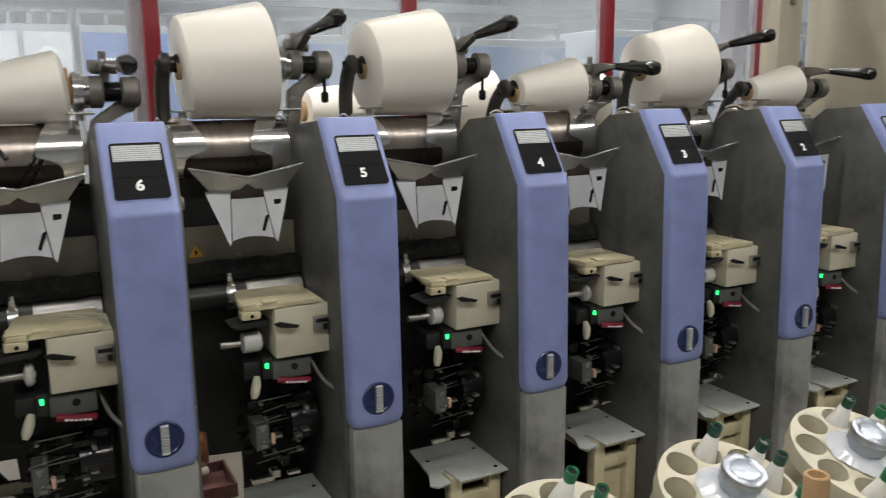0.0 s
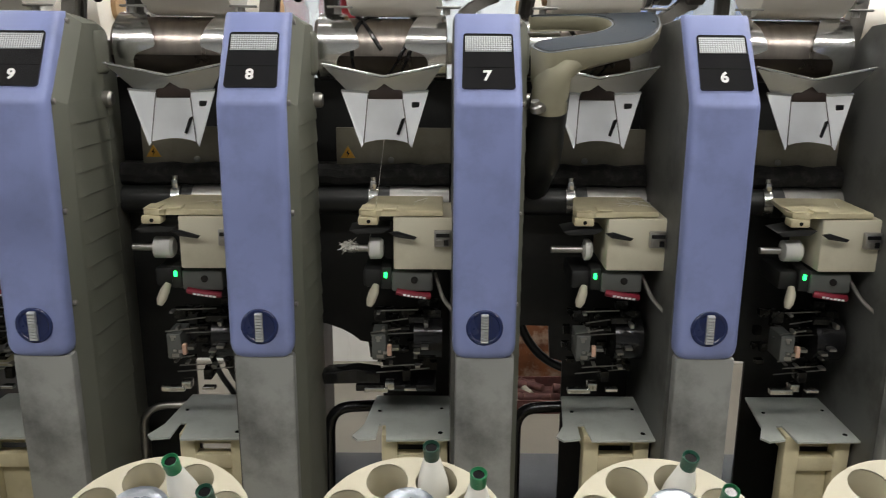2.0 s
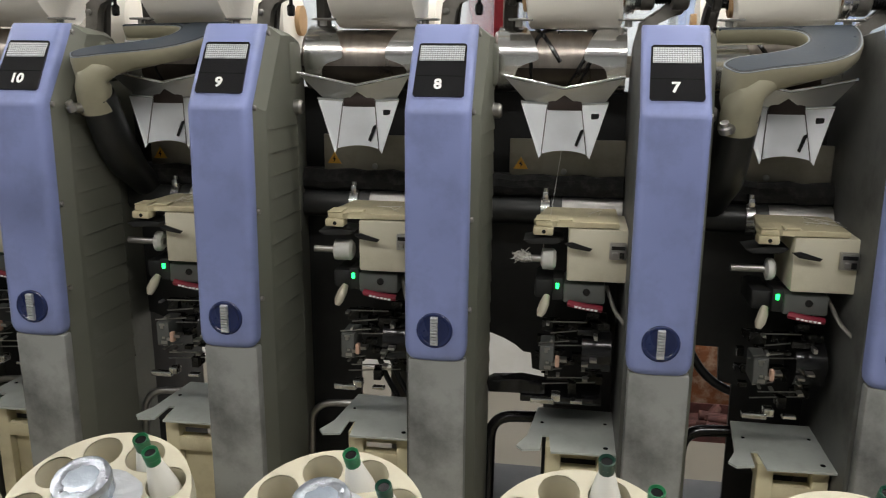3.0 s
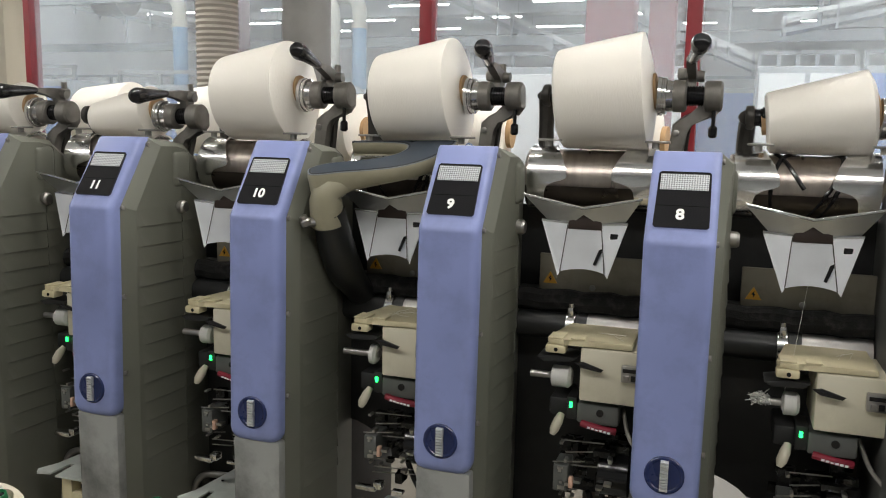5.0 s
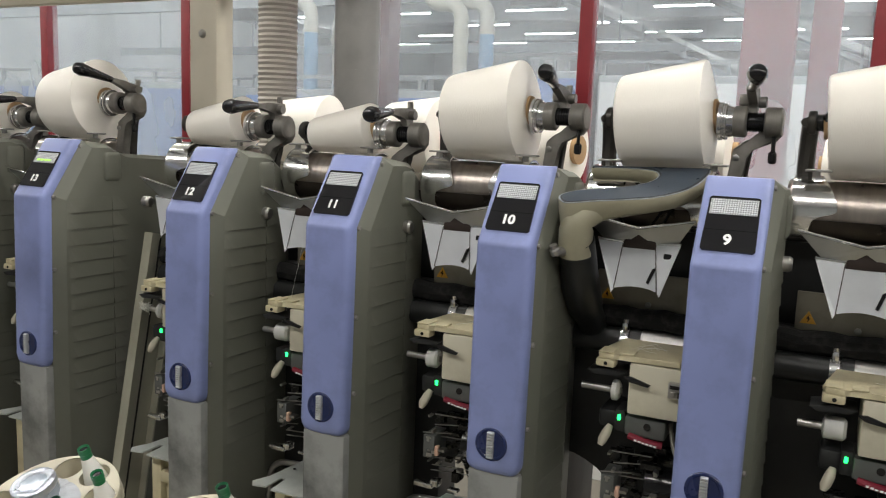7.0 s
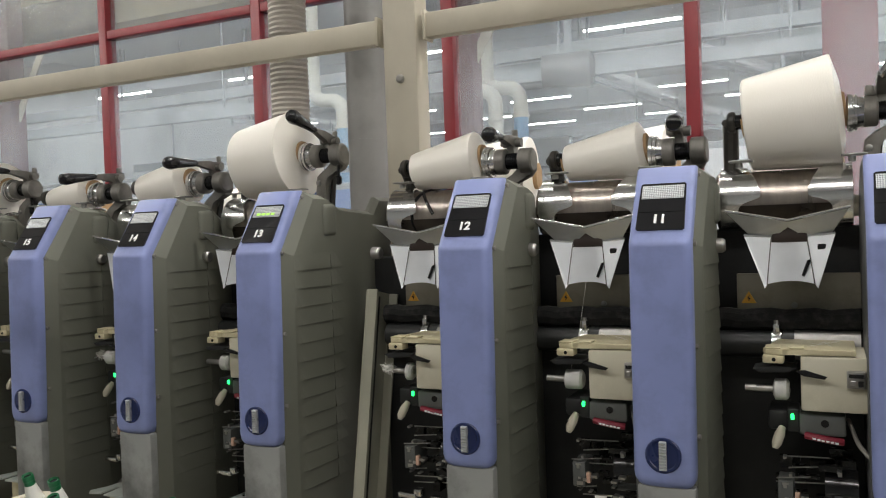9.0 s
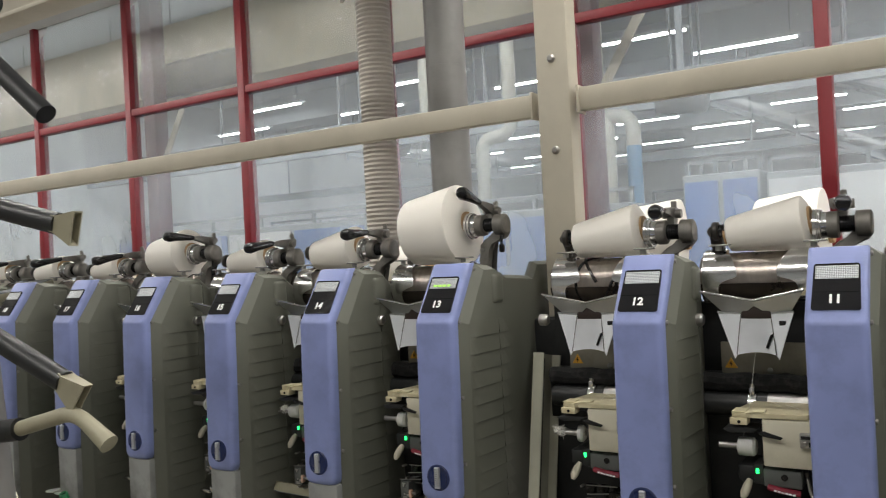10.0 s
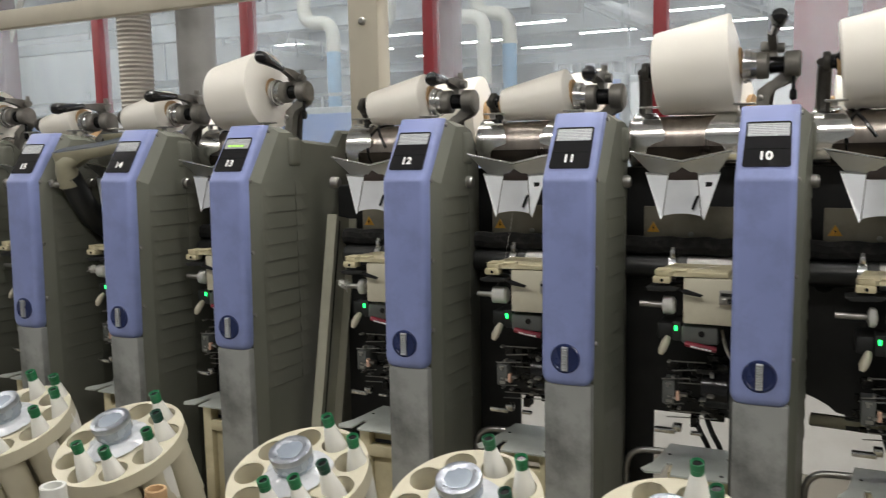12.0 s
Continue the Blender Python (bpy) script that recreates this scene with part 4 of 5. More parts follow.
    part("trap_foot", "trap_foot", lambda bm: (box(bm, -0.182, -0.145, 0.09, 0.102, 0.786, 0.795, 0.002), box(bm, -0.15, -0.135, 0.092, 0.11, 0.79, 0.803, 0.002), box(bm, -0.12, -0.1, 0.1, 0.112, 0.785, 0.79, 0.001, 1)), CHROME, u, "bright clip")
    part("motor", "motor", lambda bm: rod(bm, (-0.105, 0.15, 0.86), (-0.06, 0.15, 0.86), 0.036, seg=20), BLACK, u)
    # guide plate and supports
    part("guide_plate", "guide_plate", guide_plate, WHITE_PLATE, u, "pale slotted bobbin guide plate")
    part("plate_hole", "plate_hole", lambda bm: (rod(bm, (-0.062, 0.075, 0.7252), (-0.062, 0.075, 0.7262), 0.004, seg=10), rod(bm, (-0.06, 0.16, 0.7252), (-0.06, 0.16, 0.7262), 0.003, seg=10), rod(bm, (-0.163, 0.15, 0.7252), (-0.163, 0.15, 0.7262), 0.003, seg=10)), BLACK, u)
    part("bracket", "bracket", bracket, CREAM_TOP, u, "cream support bracket")
    part("bracket_panel", "bracket_panel", lambda bm: box(bm, -0.1295, -0.0755, 0.09, 0.096, 0.3, 0.659, 0.001, 1), CREAM_TOP, u, "cream board between the support posts")
    rng = random.Random(40 + n)
    if n in (7, 12, 14):
        def puff(bm):
            for _ in range(80):
                p = [Vector((-0.202, 0.113, 1.019)) + Vector((rng.gauss(0, 0.0065), rng.gauss(0, 0.004), rng.gauss(0, 0.0045))) for _ in range(4)]
                hose(bm, p, 0.0005, 4)
        part("lint_puff", f"puff{n}", puff, COP_YARN, u, "puff of white lint caught on the roller rod")["kind"] = "stuff"
    fluff_x, fluff_y = rng.uniform(-0.12, -0.08), rng.uniform(0.12, 0.17)
    part("lint", f"lint{n}", lambda bm: [hose(bm, [(fluff_x + rng.uniform(-0.03, 0.03), fluff_y + rng.uniform(-0.02, 0.02), 1.0812), (fluff_x + rng.uniform(-0.03, 0.03), fluff_y + rng.uniform(-0.02, 0.02), 1.083 + rng.uniform(0, 0.008)), (fluff_x + rng.uniform(-0.03, 0.03), fluff_y + rng.uniform(-0.02, 0.02), 1.0815)], 0.0003, 4) for _ in range(6 if n % 3 == 0 else 2)], COP_YARN, u, "loose white lint")["kind"] = "stuff"
    if n in (7, 11):
        part("yarn_thread", "yarn_thread", lambda bm: hose(bm, [(-0.149, 0.2, 1.262), (-0.15, 0.148, 1.178), (-0.162, 0.13, 1.08), (-0.172, 0.112, 1.03)], 0.0003, 5), COP_YARN, u, "single taut white yarn")
    if n in (6, 7, 8, 9, 10, 11, 14, 15, 16):
        part("bent_pipe", f"bent_pipe{n in (6, 7)}", lambda bm: hose(bm, bend([(-0.16, 0.2, 0.712), (-0.252, 0.19, 0.712), (-0.256, 0.15, 0.3)], 0.04, 7), 0.0098 if n in (6, 7) else 0.0065, 12), BLACK if n in (6, 7) else STEEL, u, "bent wire guard pipe")
    return u


for n in UNITS:
    winding_unit(n)

# continuous base, frame behind and rail
base = thing("machine_base", pose(0, 0, 0), "long dark machine base on the floor", "machine base")
part("body", "mb_body", lambda bm: box(bm, -5.6, 2.6, 0.08, 0.5, 0.051, 0.3, 0.01), DARK, base)
part("plinth", "mb_plinth", lambda bm: box(bm, -5.6, 2.6, 0.04, 0.55, 0, 0.05), DARK, base)
for q in range(6):
    part("rear_beam", "mb_beam", lambda bm: box(bm, 0.002, 1.364, 0.32, 0.5, 0.301, 0.455, 0.006), DARK, base, at=pose(-5.6 + 1.3667 * q, 0, 0))


def rear_box(x0, x1, y, h, depth, material, label):
    c = thing("rear_box", pose(x0, y, 0), label, "box")
    w = x1 - x0
    part("body", f"rb{x0}", lambda bm: box(bm, 0, w, 0, depth, 0, h, 0.006), material, c)
    for q in (0.001, w / 2 + 0.002):
        part("flap", f"rl{x0}", lambda bm: box(bm, 0, w / 2 - 0.003, -0.004, depth + 0.004, h, h + 0.006, 0.002), material, c, at=pose(q, 0, 0))


rear_box(0.47, 1.02, 1.84, 0.55, 0.22, RUST, "rust-stained brown carton standing on the floor behind the machine")


def floor_litter(x, y):
    """A flat tray of spent tubes and dark rags on the floor."""
    t = thing("litter_tray", pose(x, y, 0), "low dark red tray of spent tubes behind the machine", "tray")
    part("tray", "lt_tray", lambda bm: (box(bm, 0, 0.62, 0, 0.2, 0, 0.012), box(bm, 0, 0.62, -0.008, 0, 0, 0.05), box(bm, 0, 0.62, 0.2, 0.208, 0, 0.05), box(bm, -0.008, 0, -0.008, 0.208, 0, 0.05), box(bm, 0.62, 0.628, -0.008, 0.208, 0, 0.05)), RAG, t)
    rng = random.Random(21)
    for k in range(16):
        px, py, turn = rng.uniform(0.05, 0.57), rng.uniform(0.03, 0.17), rng.uniform(0, 180)
        pale = k % 5 == 0
        part("spent_tube", f"spent{pale}", lambda bm: lathe(bm, [(-0.05, 0.008), (-0.049, 0.013), (0.048, 0.018), (0.05, 0.012)], (0, 0, 0), (1, 0, 0), 12), BEIGE_DARK if pale else RAG, t, at=pose(px, py, 0.032 + 0.012 * (k % 3), 0, rng.uniform(-8, 8), turn))


floor_litter(0.44, 1.6)



def leaning_channel():
    c = thing("cover_channel", pose(-1.568, 0.075, 0.3, -11.5), "long beige channel cover leaning in a gap", "channel cover")
    part("web", "ch_web", lambda bm: box(bm, -0.012, -0.008, -0.045, 0.045, 0, 0.87), CHANNEL, c)
    for y in (-0.045, 0.041):
        part("flange", "ch_flange", lambda bm: box(bm, -0.0075, 0.012, 0, 0.004, 0, 0.87), CHANNEL, c, at=pose(0, y, 0))
    part("seam", "ch_seam", lambda bm: box(bm, -0.0075, -0.006, -0.002, 0.002, 0, 0.86), DARK, c)


leaning_channel()


def end_cabinet():
    c = thing("end_cabinet", pose(2.45, 0.1, 0), "tall grey-beige rounded cabinet at the machine's end", "cabinet")
    part("body", "ec_body", lambda bm: box(bm, 0, 0.9, 0, 0.42, 0, 2.35, 0.08, 6), BEIGE, c)
    part("door", "ec_door", lambda bm: box(bm, 0.16, 0.74, -0.006, 0.02, 0.2, 2.1, 0.006), BEIGE, c)
    part("handle", "ec_handle", lambda bm: box(bm, 0.2, 0.22, -0.03, -0.007, 1.05, 1.2, 0.004), BLACK, c)


end_cabinet()
track = thing("cleaner_track", pose(0, 0.22, 2.26), "beige overhead track of the travelling cleaner", "track")
for z in (0, 0.1):
    part("flange", "track_flange", lambda bm: box(bm, -9, 4, -0.05, 0.05, 0, 0.015, 0.003), BEIGE, track, at=pose(0, 0, z))
part("web", "track_web", lambda bm: box(bm, -9, 4, -0.008, 0.008, 0.0152, 0.0998), BEIGE, track)
for q in (-8.5, -5.3, -1.615, 2.28):
    part("hanger", "track_hanger", lambda bm: box(bm, 0, 0.05, -0.03, 0.02, 0.1152, AISLE_Z - 2.26), BEIGE, track, at=pose(q, 0, 0))
solid("back_duct", lambda bm: (box(bm, -5.6, 2.6, 0.36, 0.56, 0.95, 1.22, 0.01)), DARK, "dark suction duct behind the drums", "duct")


def frame_post(x, y=0.42):
    p = thing("frame_post", pose(x, y, 0), "beige painted steel post with round bolts", "post", "frame posts")
    part("post", "post", lambda bm: box(bm, -0.042, 0.042, -0.03, 0.03, 0, 2.6, 0.005), BEIGE, p)
    for z in (1.617, 1.835, 2.12):
        part("bolt", "bolt", lambda bm: lathe(bm, [(0, 0.010), (0.004, 0.010), (0.008, 0.006)], (0, -0.03, 0), (0, -1, 0), 12), STEEL, p, at=pose(0, 0, z))
    part("shoe", "post_shoe", lambda bm: box(bm, -0.07, 0.07, -0.05, 0.05, 0, 0.02), BEIGE, p)


frame_post(-1.592, 0.435)
frame_post(2.3, 0.435)
frame_post(-5.3)
for x0, x1 in ((-5.25, -1.65), (-1.54, 2.24)):
    r = thing("frame_rail", pose(x0, 0.435, 1.7325), "beige horizontal rail above the packages", "rail", "frame rails")
    part("beam", f"beam{x0}", lambda bm: box(bm, 0, x1 - x0, -0.015, 0.015, -0.0275, 0.0275, 0.003), BEIGE, r)
    for q in (0.002, x1 - x0 - 0.008):
        part("end_plate", "end_plate", lambda bm: box(bm, 0, 0.006, -0.022, 0.022, -0.033, 0.033, 0.001), BEIGE, r, at=pose(q, 0, 0))


# ---- packages and cradles ----
RADII = {1: 0.04, 2: 0.085, 3: 0.046, 4: 0.09, 5: 0.09, 6: 0.047, 7: 0.056, 8: 0.088, 9: 0.086, 10: 0.086, 11: 0.043, 12: 0.047, 13: 0.088, 14: 0.047, 15: 0.038,
         16: 0.064, 17: 0.034, 18: 0.036, 19: 0.034, 20: 0.045, 21: 0.06, 22: 0.045, 23: 0.05, 24: 0.05}
DRUM_Y, DRUM_Z, DRUM_R = 0.28, 1.308, 0.0495


def yarn_package(n):
    r = RADII[n]
    z = DRUM_Z + DRUM_R + r
    p = thing("yarn_package", pose(unit_x(n), DRUM_Y, z), "ecru yarn wound on a cone, resting on the drum", "yarn package", "yarn packages")
    big = r > 0.06
    a, b = -0.218, -0.072
    # the cone lies on the drum along its side, so its axis rises to the wide end
    taper = 0.0068 if big else 0.0085
    lo, hi, rise = r - taper, r + taper, math.degrees(math.atan2(2 * taper, 0.146))
    tipped = pose(-0.145, 0, 0, 0, -rise) @ pose(0.145, 0, 0)
    prof = [(a, 0.02), (a + 0.001, lo - 0.006), (a + 0.004, lo - 0.0015), (a + 0.01, lo), (b - 0.009 if big else b - 0.006, hi), (b - 0.005 if big else b - 0.003, hi - 0.001),
            (b + 0.004, r * 0.6 if big else r * 0.9), (b + 0.006, 0.02)]
    part("yarn", f"yarn{r}", lambda bm: lathe(bm, prof, (0, 0, 0), (1, 0, 0), 48), YARN, p, at=tipped)
    part("paper_cone", "paper_cone", lambda bm: lathe(bm, [(a - 0.006, 0.015), (a - 0.006, 0.018), (b + 0.008, 0.0285), (b + 0.010, 0.0275), (b + 0.010, 0.02)], (0, 0, 0), (1, 0, 0), 28), PAPER, p, "brown paper cone tube", at=tipped)
    return p


def package_cradle(n):
    r = RADII[n]
    z = DRUM_Z + DRUM_R + r
    lift = math.degrees(math.atan2(r - 0.04, 0.13))
    c = thing("package_cradle", pose(unit_x(n), DRUM_Y, z), "grey cast package cradle with a black handle", "cradle", "package cradles")
    part("chuck", "chuck", lambda bm: lathe(bm, [(-0.062, 0.026), (-0.06, 0.031), (-0.054, 0.031), (-0.053, 0.029), (-0.051, 0.029), (-0.05, 0.03), (-0.047, 0.03), (-0.046, 0.0255), (-0.036, 0.0235), (-0.028, 0.022)], (0, 0, 0), (1, 0, 0), 28), CHROME, c, "ribbed bright chuck")
    part("collar", "collar", lambda bm: lathe(bm, [(-0.038, 0.0225), (-0.036, 0.025), (-0.019, 0.025), (-0.016, 0.021)], (0, 0, 0), (1, 0, 0), 24), CAST, c)
    part("grip_band", "grip_band", lambda bm: lathe(bm, [(-0.018, 0.012)] + [q for k in range(6) for q in ((-0.0175 + 0.0045 * k, 0.0143), (-0.017 + 0.0045 * k, 0.0158), (-0.0145 + 0.0045 * k, 0.0158), (-0.014 + 0.0045 * k, 0.0143))] + [(0.012, 0.0145)], (0, 0, 0), (1, 0, 0), 24), BLACK, c)
    part("hub", "hub", lambda bm: lathe(bm, [(0.010, 0.02), (0.012, 0.024), (0.035, 0.024), (0.038, 0.02)], (0, 0, 0), (1, 0, 0), 24), CAST, c, "grey cast hub")
    tilt = pose(0, 0, 0, -lift)
    foot = 1.318 - z
    arm = part("arm", f"cr_arm{r}", lambda bm: prism(bm, [(0.0375, 0.006), (0.0375, -0.018), (0.028, -0.031), (0.006, -0.035), (-0.009, -0.042), (-0.017, -0.056), (-0.019, foot), (-0.046, foot), (-0.043, min(-0.06, foot + 0.02)), (-0.036, -0.044), (-0.02, -0.031), (0.0, -0.023), (0.012, -0.012), (0.012, 0.006)], 0.002, 0.024, 0.004, "y"), CAST, c, "grey cast cradle arm")
    part("arm_web", f"cr_web{r}", lambda bm: prism(bm, [(-0.004, -0.036), (-0.012, -0.05), (-0.014, foot), (-0.03, foot), (-0.03, -0.052), (-0.02, -0.037)], 0.0245, 0.04, 0.003, "y"), CAST_DARK, arm)
    part("arm_bolt", "cr_bolt", lambda bm: lathe(bm, [(0, 0.0055), (0.003, 0.0055), (0.004, 0.0035)], (-0.03, 0.0018, -0.058), (0, -1, 0), 10), STEEL, arm)
    if r > 0.06:
        part("hub_pin", "hub_pin", lambda bm: (rod(bm, (0.026, -0.006, -0.018), (0.026, -0.006, -0.048), 0.0032, seg=8), lathe(bm, [(0, 0.0045), (0.003, 0.0068), (0.016, 0.0068), (0.019, 0.004)], (0.026, -0.006, -0.046), (0, 0, -1), 12)), BLACK, c, "black stop pin")
    # left holder
    part("holder", "holder", lambda bm: (lathe(bm, [(-0.247, 0.016), (-0.244, 0.0185), (-0.236, 0.0185), (-0.234, 0.016)], (0, 0, 0), (1, 0, 0), 20), hose(bm, bend([(-0.242, 0, 0), (-0.245, 0.03, -0.02), (-0.245, 0.075, -0.13)], 0.03), [0.016] + [0.013] * 7, 10)), CAST_DARK, c, "dark cast end holder", at=tilt)
    part("centre", "centre", lambda bm: lathe(bm, [(-0.236, 0.013), (-0.226, 0.013), (-0.222, 0.0165), (-0.216, 0.017)], (0, 0, 0), (1, 0, 0), 20), BLACK, c)
    # handle
    swing = pose(0, 0, 0, 5.5 - lift * 0.72)
    h = part("handle_link", "handle_link", lambda bm: (prism(bm, [(0.026, -0.006), (0.03, 0.03), (0.045, 0.035), (0.045, 0.048), (-0.01, 0.051), (-0.055, 0.05), (-0.058, 0.041), (-0.01, 0.036), (0.008, 0.03), (0.006, -0.006)], -0.018, -0.004, 0.003), rod(bm, (-0.03, 0.02, 0.036), (0.008, 0.02, 0.036), 0.009, seg=14), rod(bm, (-0.011, 0.034, 0.046), (-0.011, 0.034, 0.062), 0.006, seg=10), box(bm, -0.034, -0.02, 0.01, 0.032, 0.03, 0.048, 0.003)), CAST, c, at=swing)
    part("handle", "handle", lambda bm: hose(bm, [(-0.010, -0.045, 0.0455), (-0.008, -0.06, 0.0455), (-0.002, -0.09, 0.0455), (0.003, -0.12, 0.0455), (0.006, -0.144, 0.0455), (0.0075, -0.155, 0.0455), (0.008, -0.16, 0.0455)], [0.0065, 0.008, 0.0098, 0.012, 0.0148, 0.012, 0.004], 18), BLACK, h, "glossy black tapered handle")
    for x in (-0.226, -0.056):
        part("guide_lip", "guide_lip", lambda bm: (rod(bm, (0, 0, 0), (0, 0, 0.01), 0.006, seg=10), box(bm, -0.016, 0.022, -0.012, 0.012, 0.009, 0.0125, 0.001, 1)), STEEL, c, at=pose(x, -0.045, 1.362 - z))
    return c


for n in UNITS:
    yarn_package(n)
    package_cradle(n)


def spare_package(x, y, z, r, turn, lean=0):
    p = thing("spare_package", pose(x, y, z, 0, lean, turn), "finished ecru yarn package lying behind the drums", "yarn package", "spare packages")
    part("yarn", f"spare{r}", lambda bm: lathe(bm, [(-0.075, 0.022), (-0.074, r * 0.8), (-0.068, r * 0.84), (0.06, r), (0.066, r * 0.98), (0.075, 0.03)], (0, 0, 0), (1, 0, 0), 40), YARN, p)
    part("paper_cone", "spare_cone", lambda bm: lathe(bm, [(-0.085, 0.016), (-0.085, 0.02), (0.085, 0.031), (0.085, 0.026)], (0, 0, 0), (1, 0, 0), 24), PAPER, p, "brown paper cone tube")


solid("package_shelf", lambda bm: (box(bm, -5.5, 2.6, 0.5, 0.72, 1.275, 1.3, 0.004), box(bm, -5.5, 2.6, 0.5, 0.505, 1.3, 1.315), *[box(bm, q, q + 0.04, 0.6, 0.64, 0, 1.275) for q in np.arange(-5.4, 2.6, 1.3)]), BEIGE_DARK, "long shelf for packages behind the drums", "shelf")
SPARES = ((2, 0.075), (3, 0.075), (4, 0.06), (6, 0.075), (8, 0.07), (9, 0.08), (10, 0.08), (11, 0.094), (12, 0.094), (14, 0.06), (16, 0.07), (18, 0.06))
for n, r in SPARES:
    spare_package(unit_x(n) - 0.15, 0.61, 1.3 + r, r, 4 * ((n * 7) % 5) - 10)


# ---- bobbin magazines ----
def ring_points(r, n, z, phase=0.0, cx=0.0, cy=0.0):
    return [(cx + r * math.cos(2 * math.pi * k / n + phase), cy + r * math.sin(2 * math.pi * k / n + phase), z) for k in range(n)]


MAG_R, POCKETS, POCKET_RING, POCKET_R = 0.128, 9, 0.094, 0.0275


def magazine_top(bm):
    for z in (0.0, -0.016):
        edges = []
        loops = [ring_points(MAG_R, 48, z)] + [ring_points(POCKET_R, 20, z, 0, POCKET_RING * math.cos(2 * math.pi * k / POCKETS), POCKET_RING * math.sin(2 * math.pi * k / POCKETS)) for k in range(POCKETS)]
        for pts in loops:
            vs = [bm.verts.new(p) for p in pts]
            edges += [bm.edges.new((vs[k], vs[(k + 1) % len(vs)])) for k in range(len(vs))]
        bmesh.ops.triangle_fill(bm, use_beauty=True, edges=edges)
    for pts in [ring_points(MAG_R, 48, 0)]:
        a, b = [bm.verts.new(p) for p in pts], [bm.verts.new((p[0] * 1.0, p[1], -0.03)) for p in pts]
        for k in range(48):
            bm.faces.new((a[k], a[(k + 1) % 48], b[(k + 1) % 48], b[k]))
    bmesh.ops.remove_doubles(bm, verts=bm.verts, dist=0.00005)


def pocket(bm):
    a, b = [bm.verts.new(p) for p in ring_points(POCKET_R, 20, -0.002)], [bm.verts.new(p) for p in ring_points(POCKET_R * 0.9, 20, -0.2)]
    for k in range(20):
        bm.faces.new((a[k], b[k], b[(k + 1) % 20], a[(k + 1) % 20]))
    c = [bm.verts.new(p) for p in ring_points(POCKET_R + 0.0025, 20, -0.016)]
    d = [bm.verts.new(p) for p in ring_points(POCKET_R * 0.9 + 0.0025, 20, -0.2)]
    for k in range(20):
        bm.faces.new((c[k], c[(k + 1) % 20], d[(k + 1) % 20], d[k]))
    bm.faces.new(b)


def film_sheet(bm):
    rng = random.Random(3)
    c = bm.verts.new((0, 0, 0.022))
    rim = []
    for k in range(36):
        a = 2 * math.pi * k / 36
        rim.append((bm.verts.new((0.042 * math.cos(a), 0.042 * math.sin(a), 0.012 + rng.uniform(-0.001, 0.001))), bm.verts.new(((0.062 + 0.004 * math.sin(3 * a) + rng.uniform(-0.002, 0.002)) * math.cos(a), (0.062 + 0.004 * math.sin(3 * a + 1) + rng.uniform(-0.002, 0.002)) * math.sin(a), 0.003 + rng.uniform(0, 0.002)))))
    for k in range(36):
        a, b = rim[k], rim[(k + 1) % 36]
        bm.faces.new((c, a[0], b[0]))
        bm.faces.new((a[0], a[1], b[1], b[0]))


def foil_top(bm):
    """Foil drawn over the cap in radial creases, sunk in the middle."""
    rng = random.Random(9)
    c = bm.verts.new((0, 0, 0.0505))
    rings = []
    for r, z, j in ((0.011, 0.0505, 0.0005), (0.022, 0.0535, 0.0007), (0.031, 0.0566, 0.0006), (0.0372, 0.0548, 0.0006), (0.0382, 0.049, 0.0005), (0.0376, 0.044, 0.0008)):
        rings.append([bm.verts.new((r * math.cos(2 * math.pi * k / 26), r * math.sin(2 * math.pi * k / 26), z + rng.uniform(-j, j))) for k in range(26)])
    for k in range(26):
        bm.faces.new((c, rings[0][k], rings[0][(k + 1) % 26]))
        for a, b in zip(rings, rings[1:]):
            bm.faces.new((a[k], b[k], b[(k + 1) % 26]))
            bm.faces.new((a[k], b[(k + 1) % 26], a[(k + 1) % 26]))


MAG_TILT = 21.0


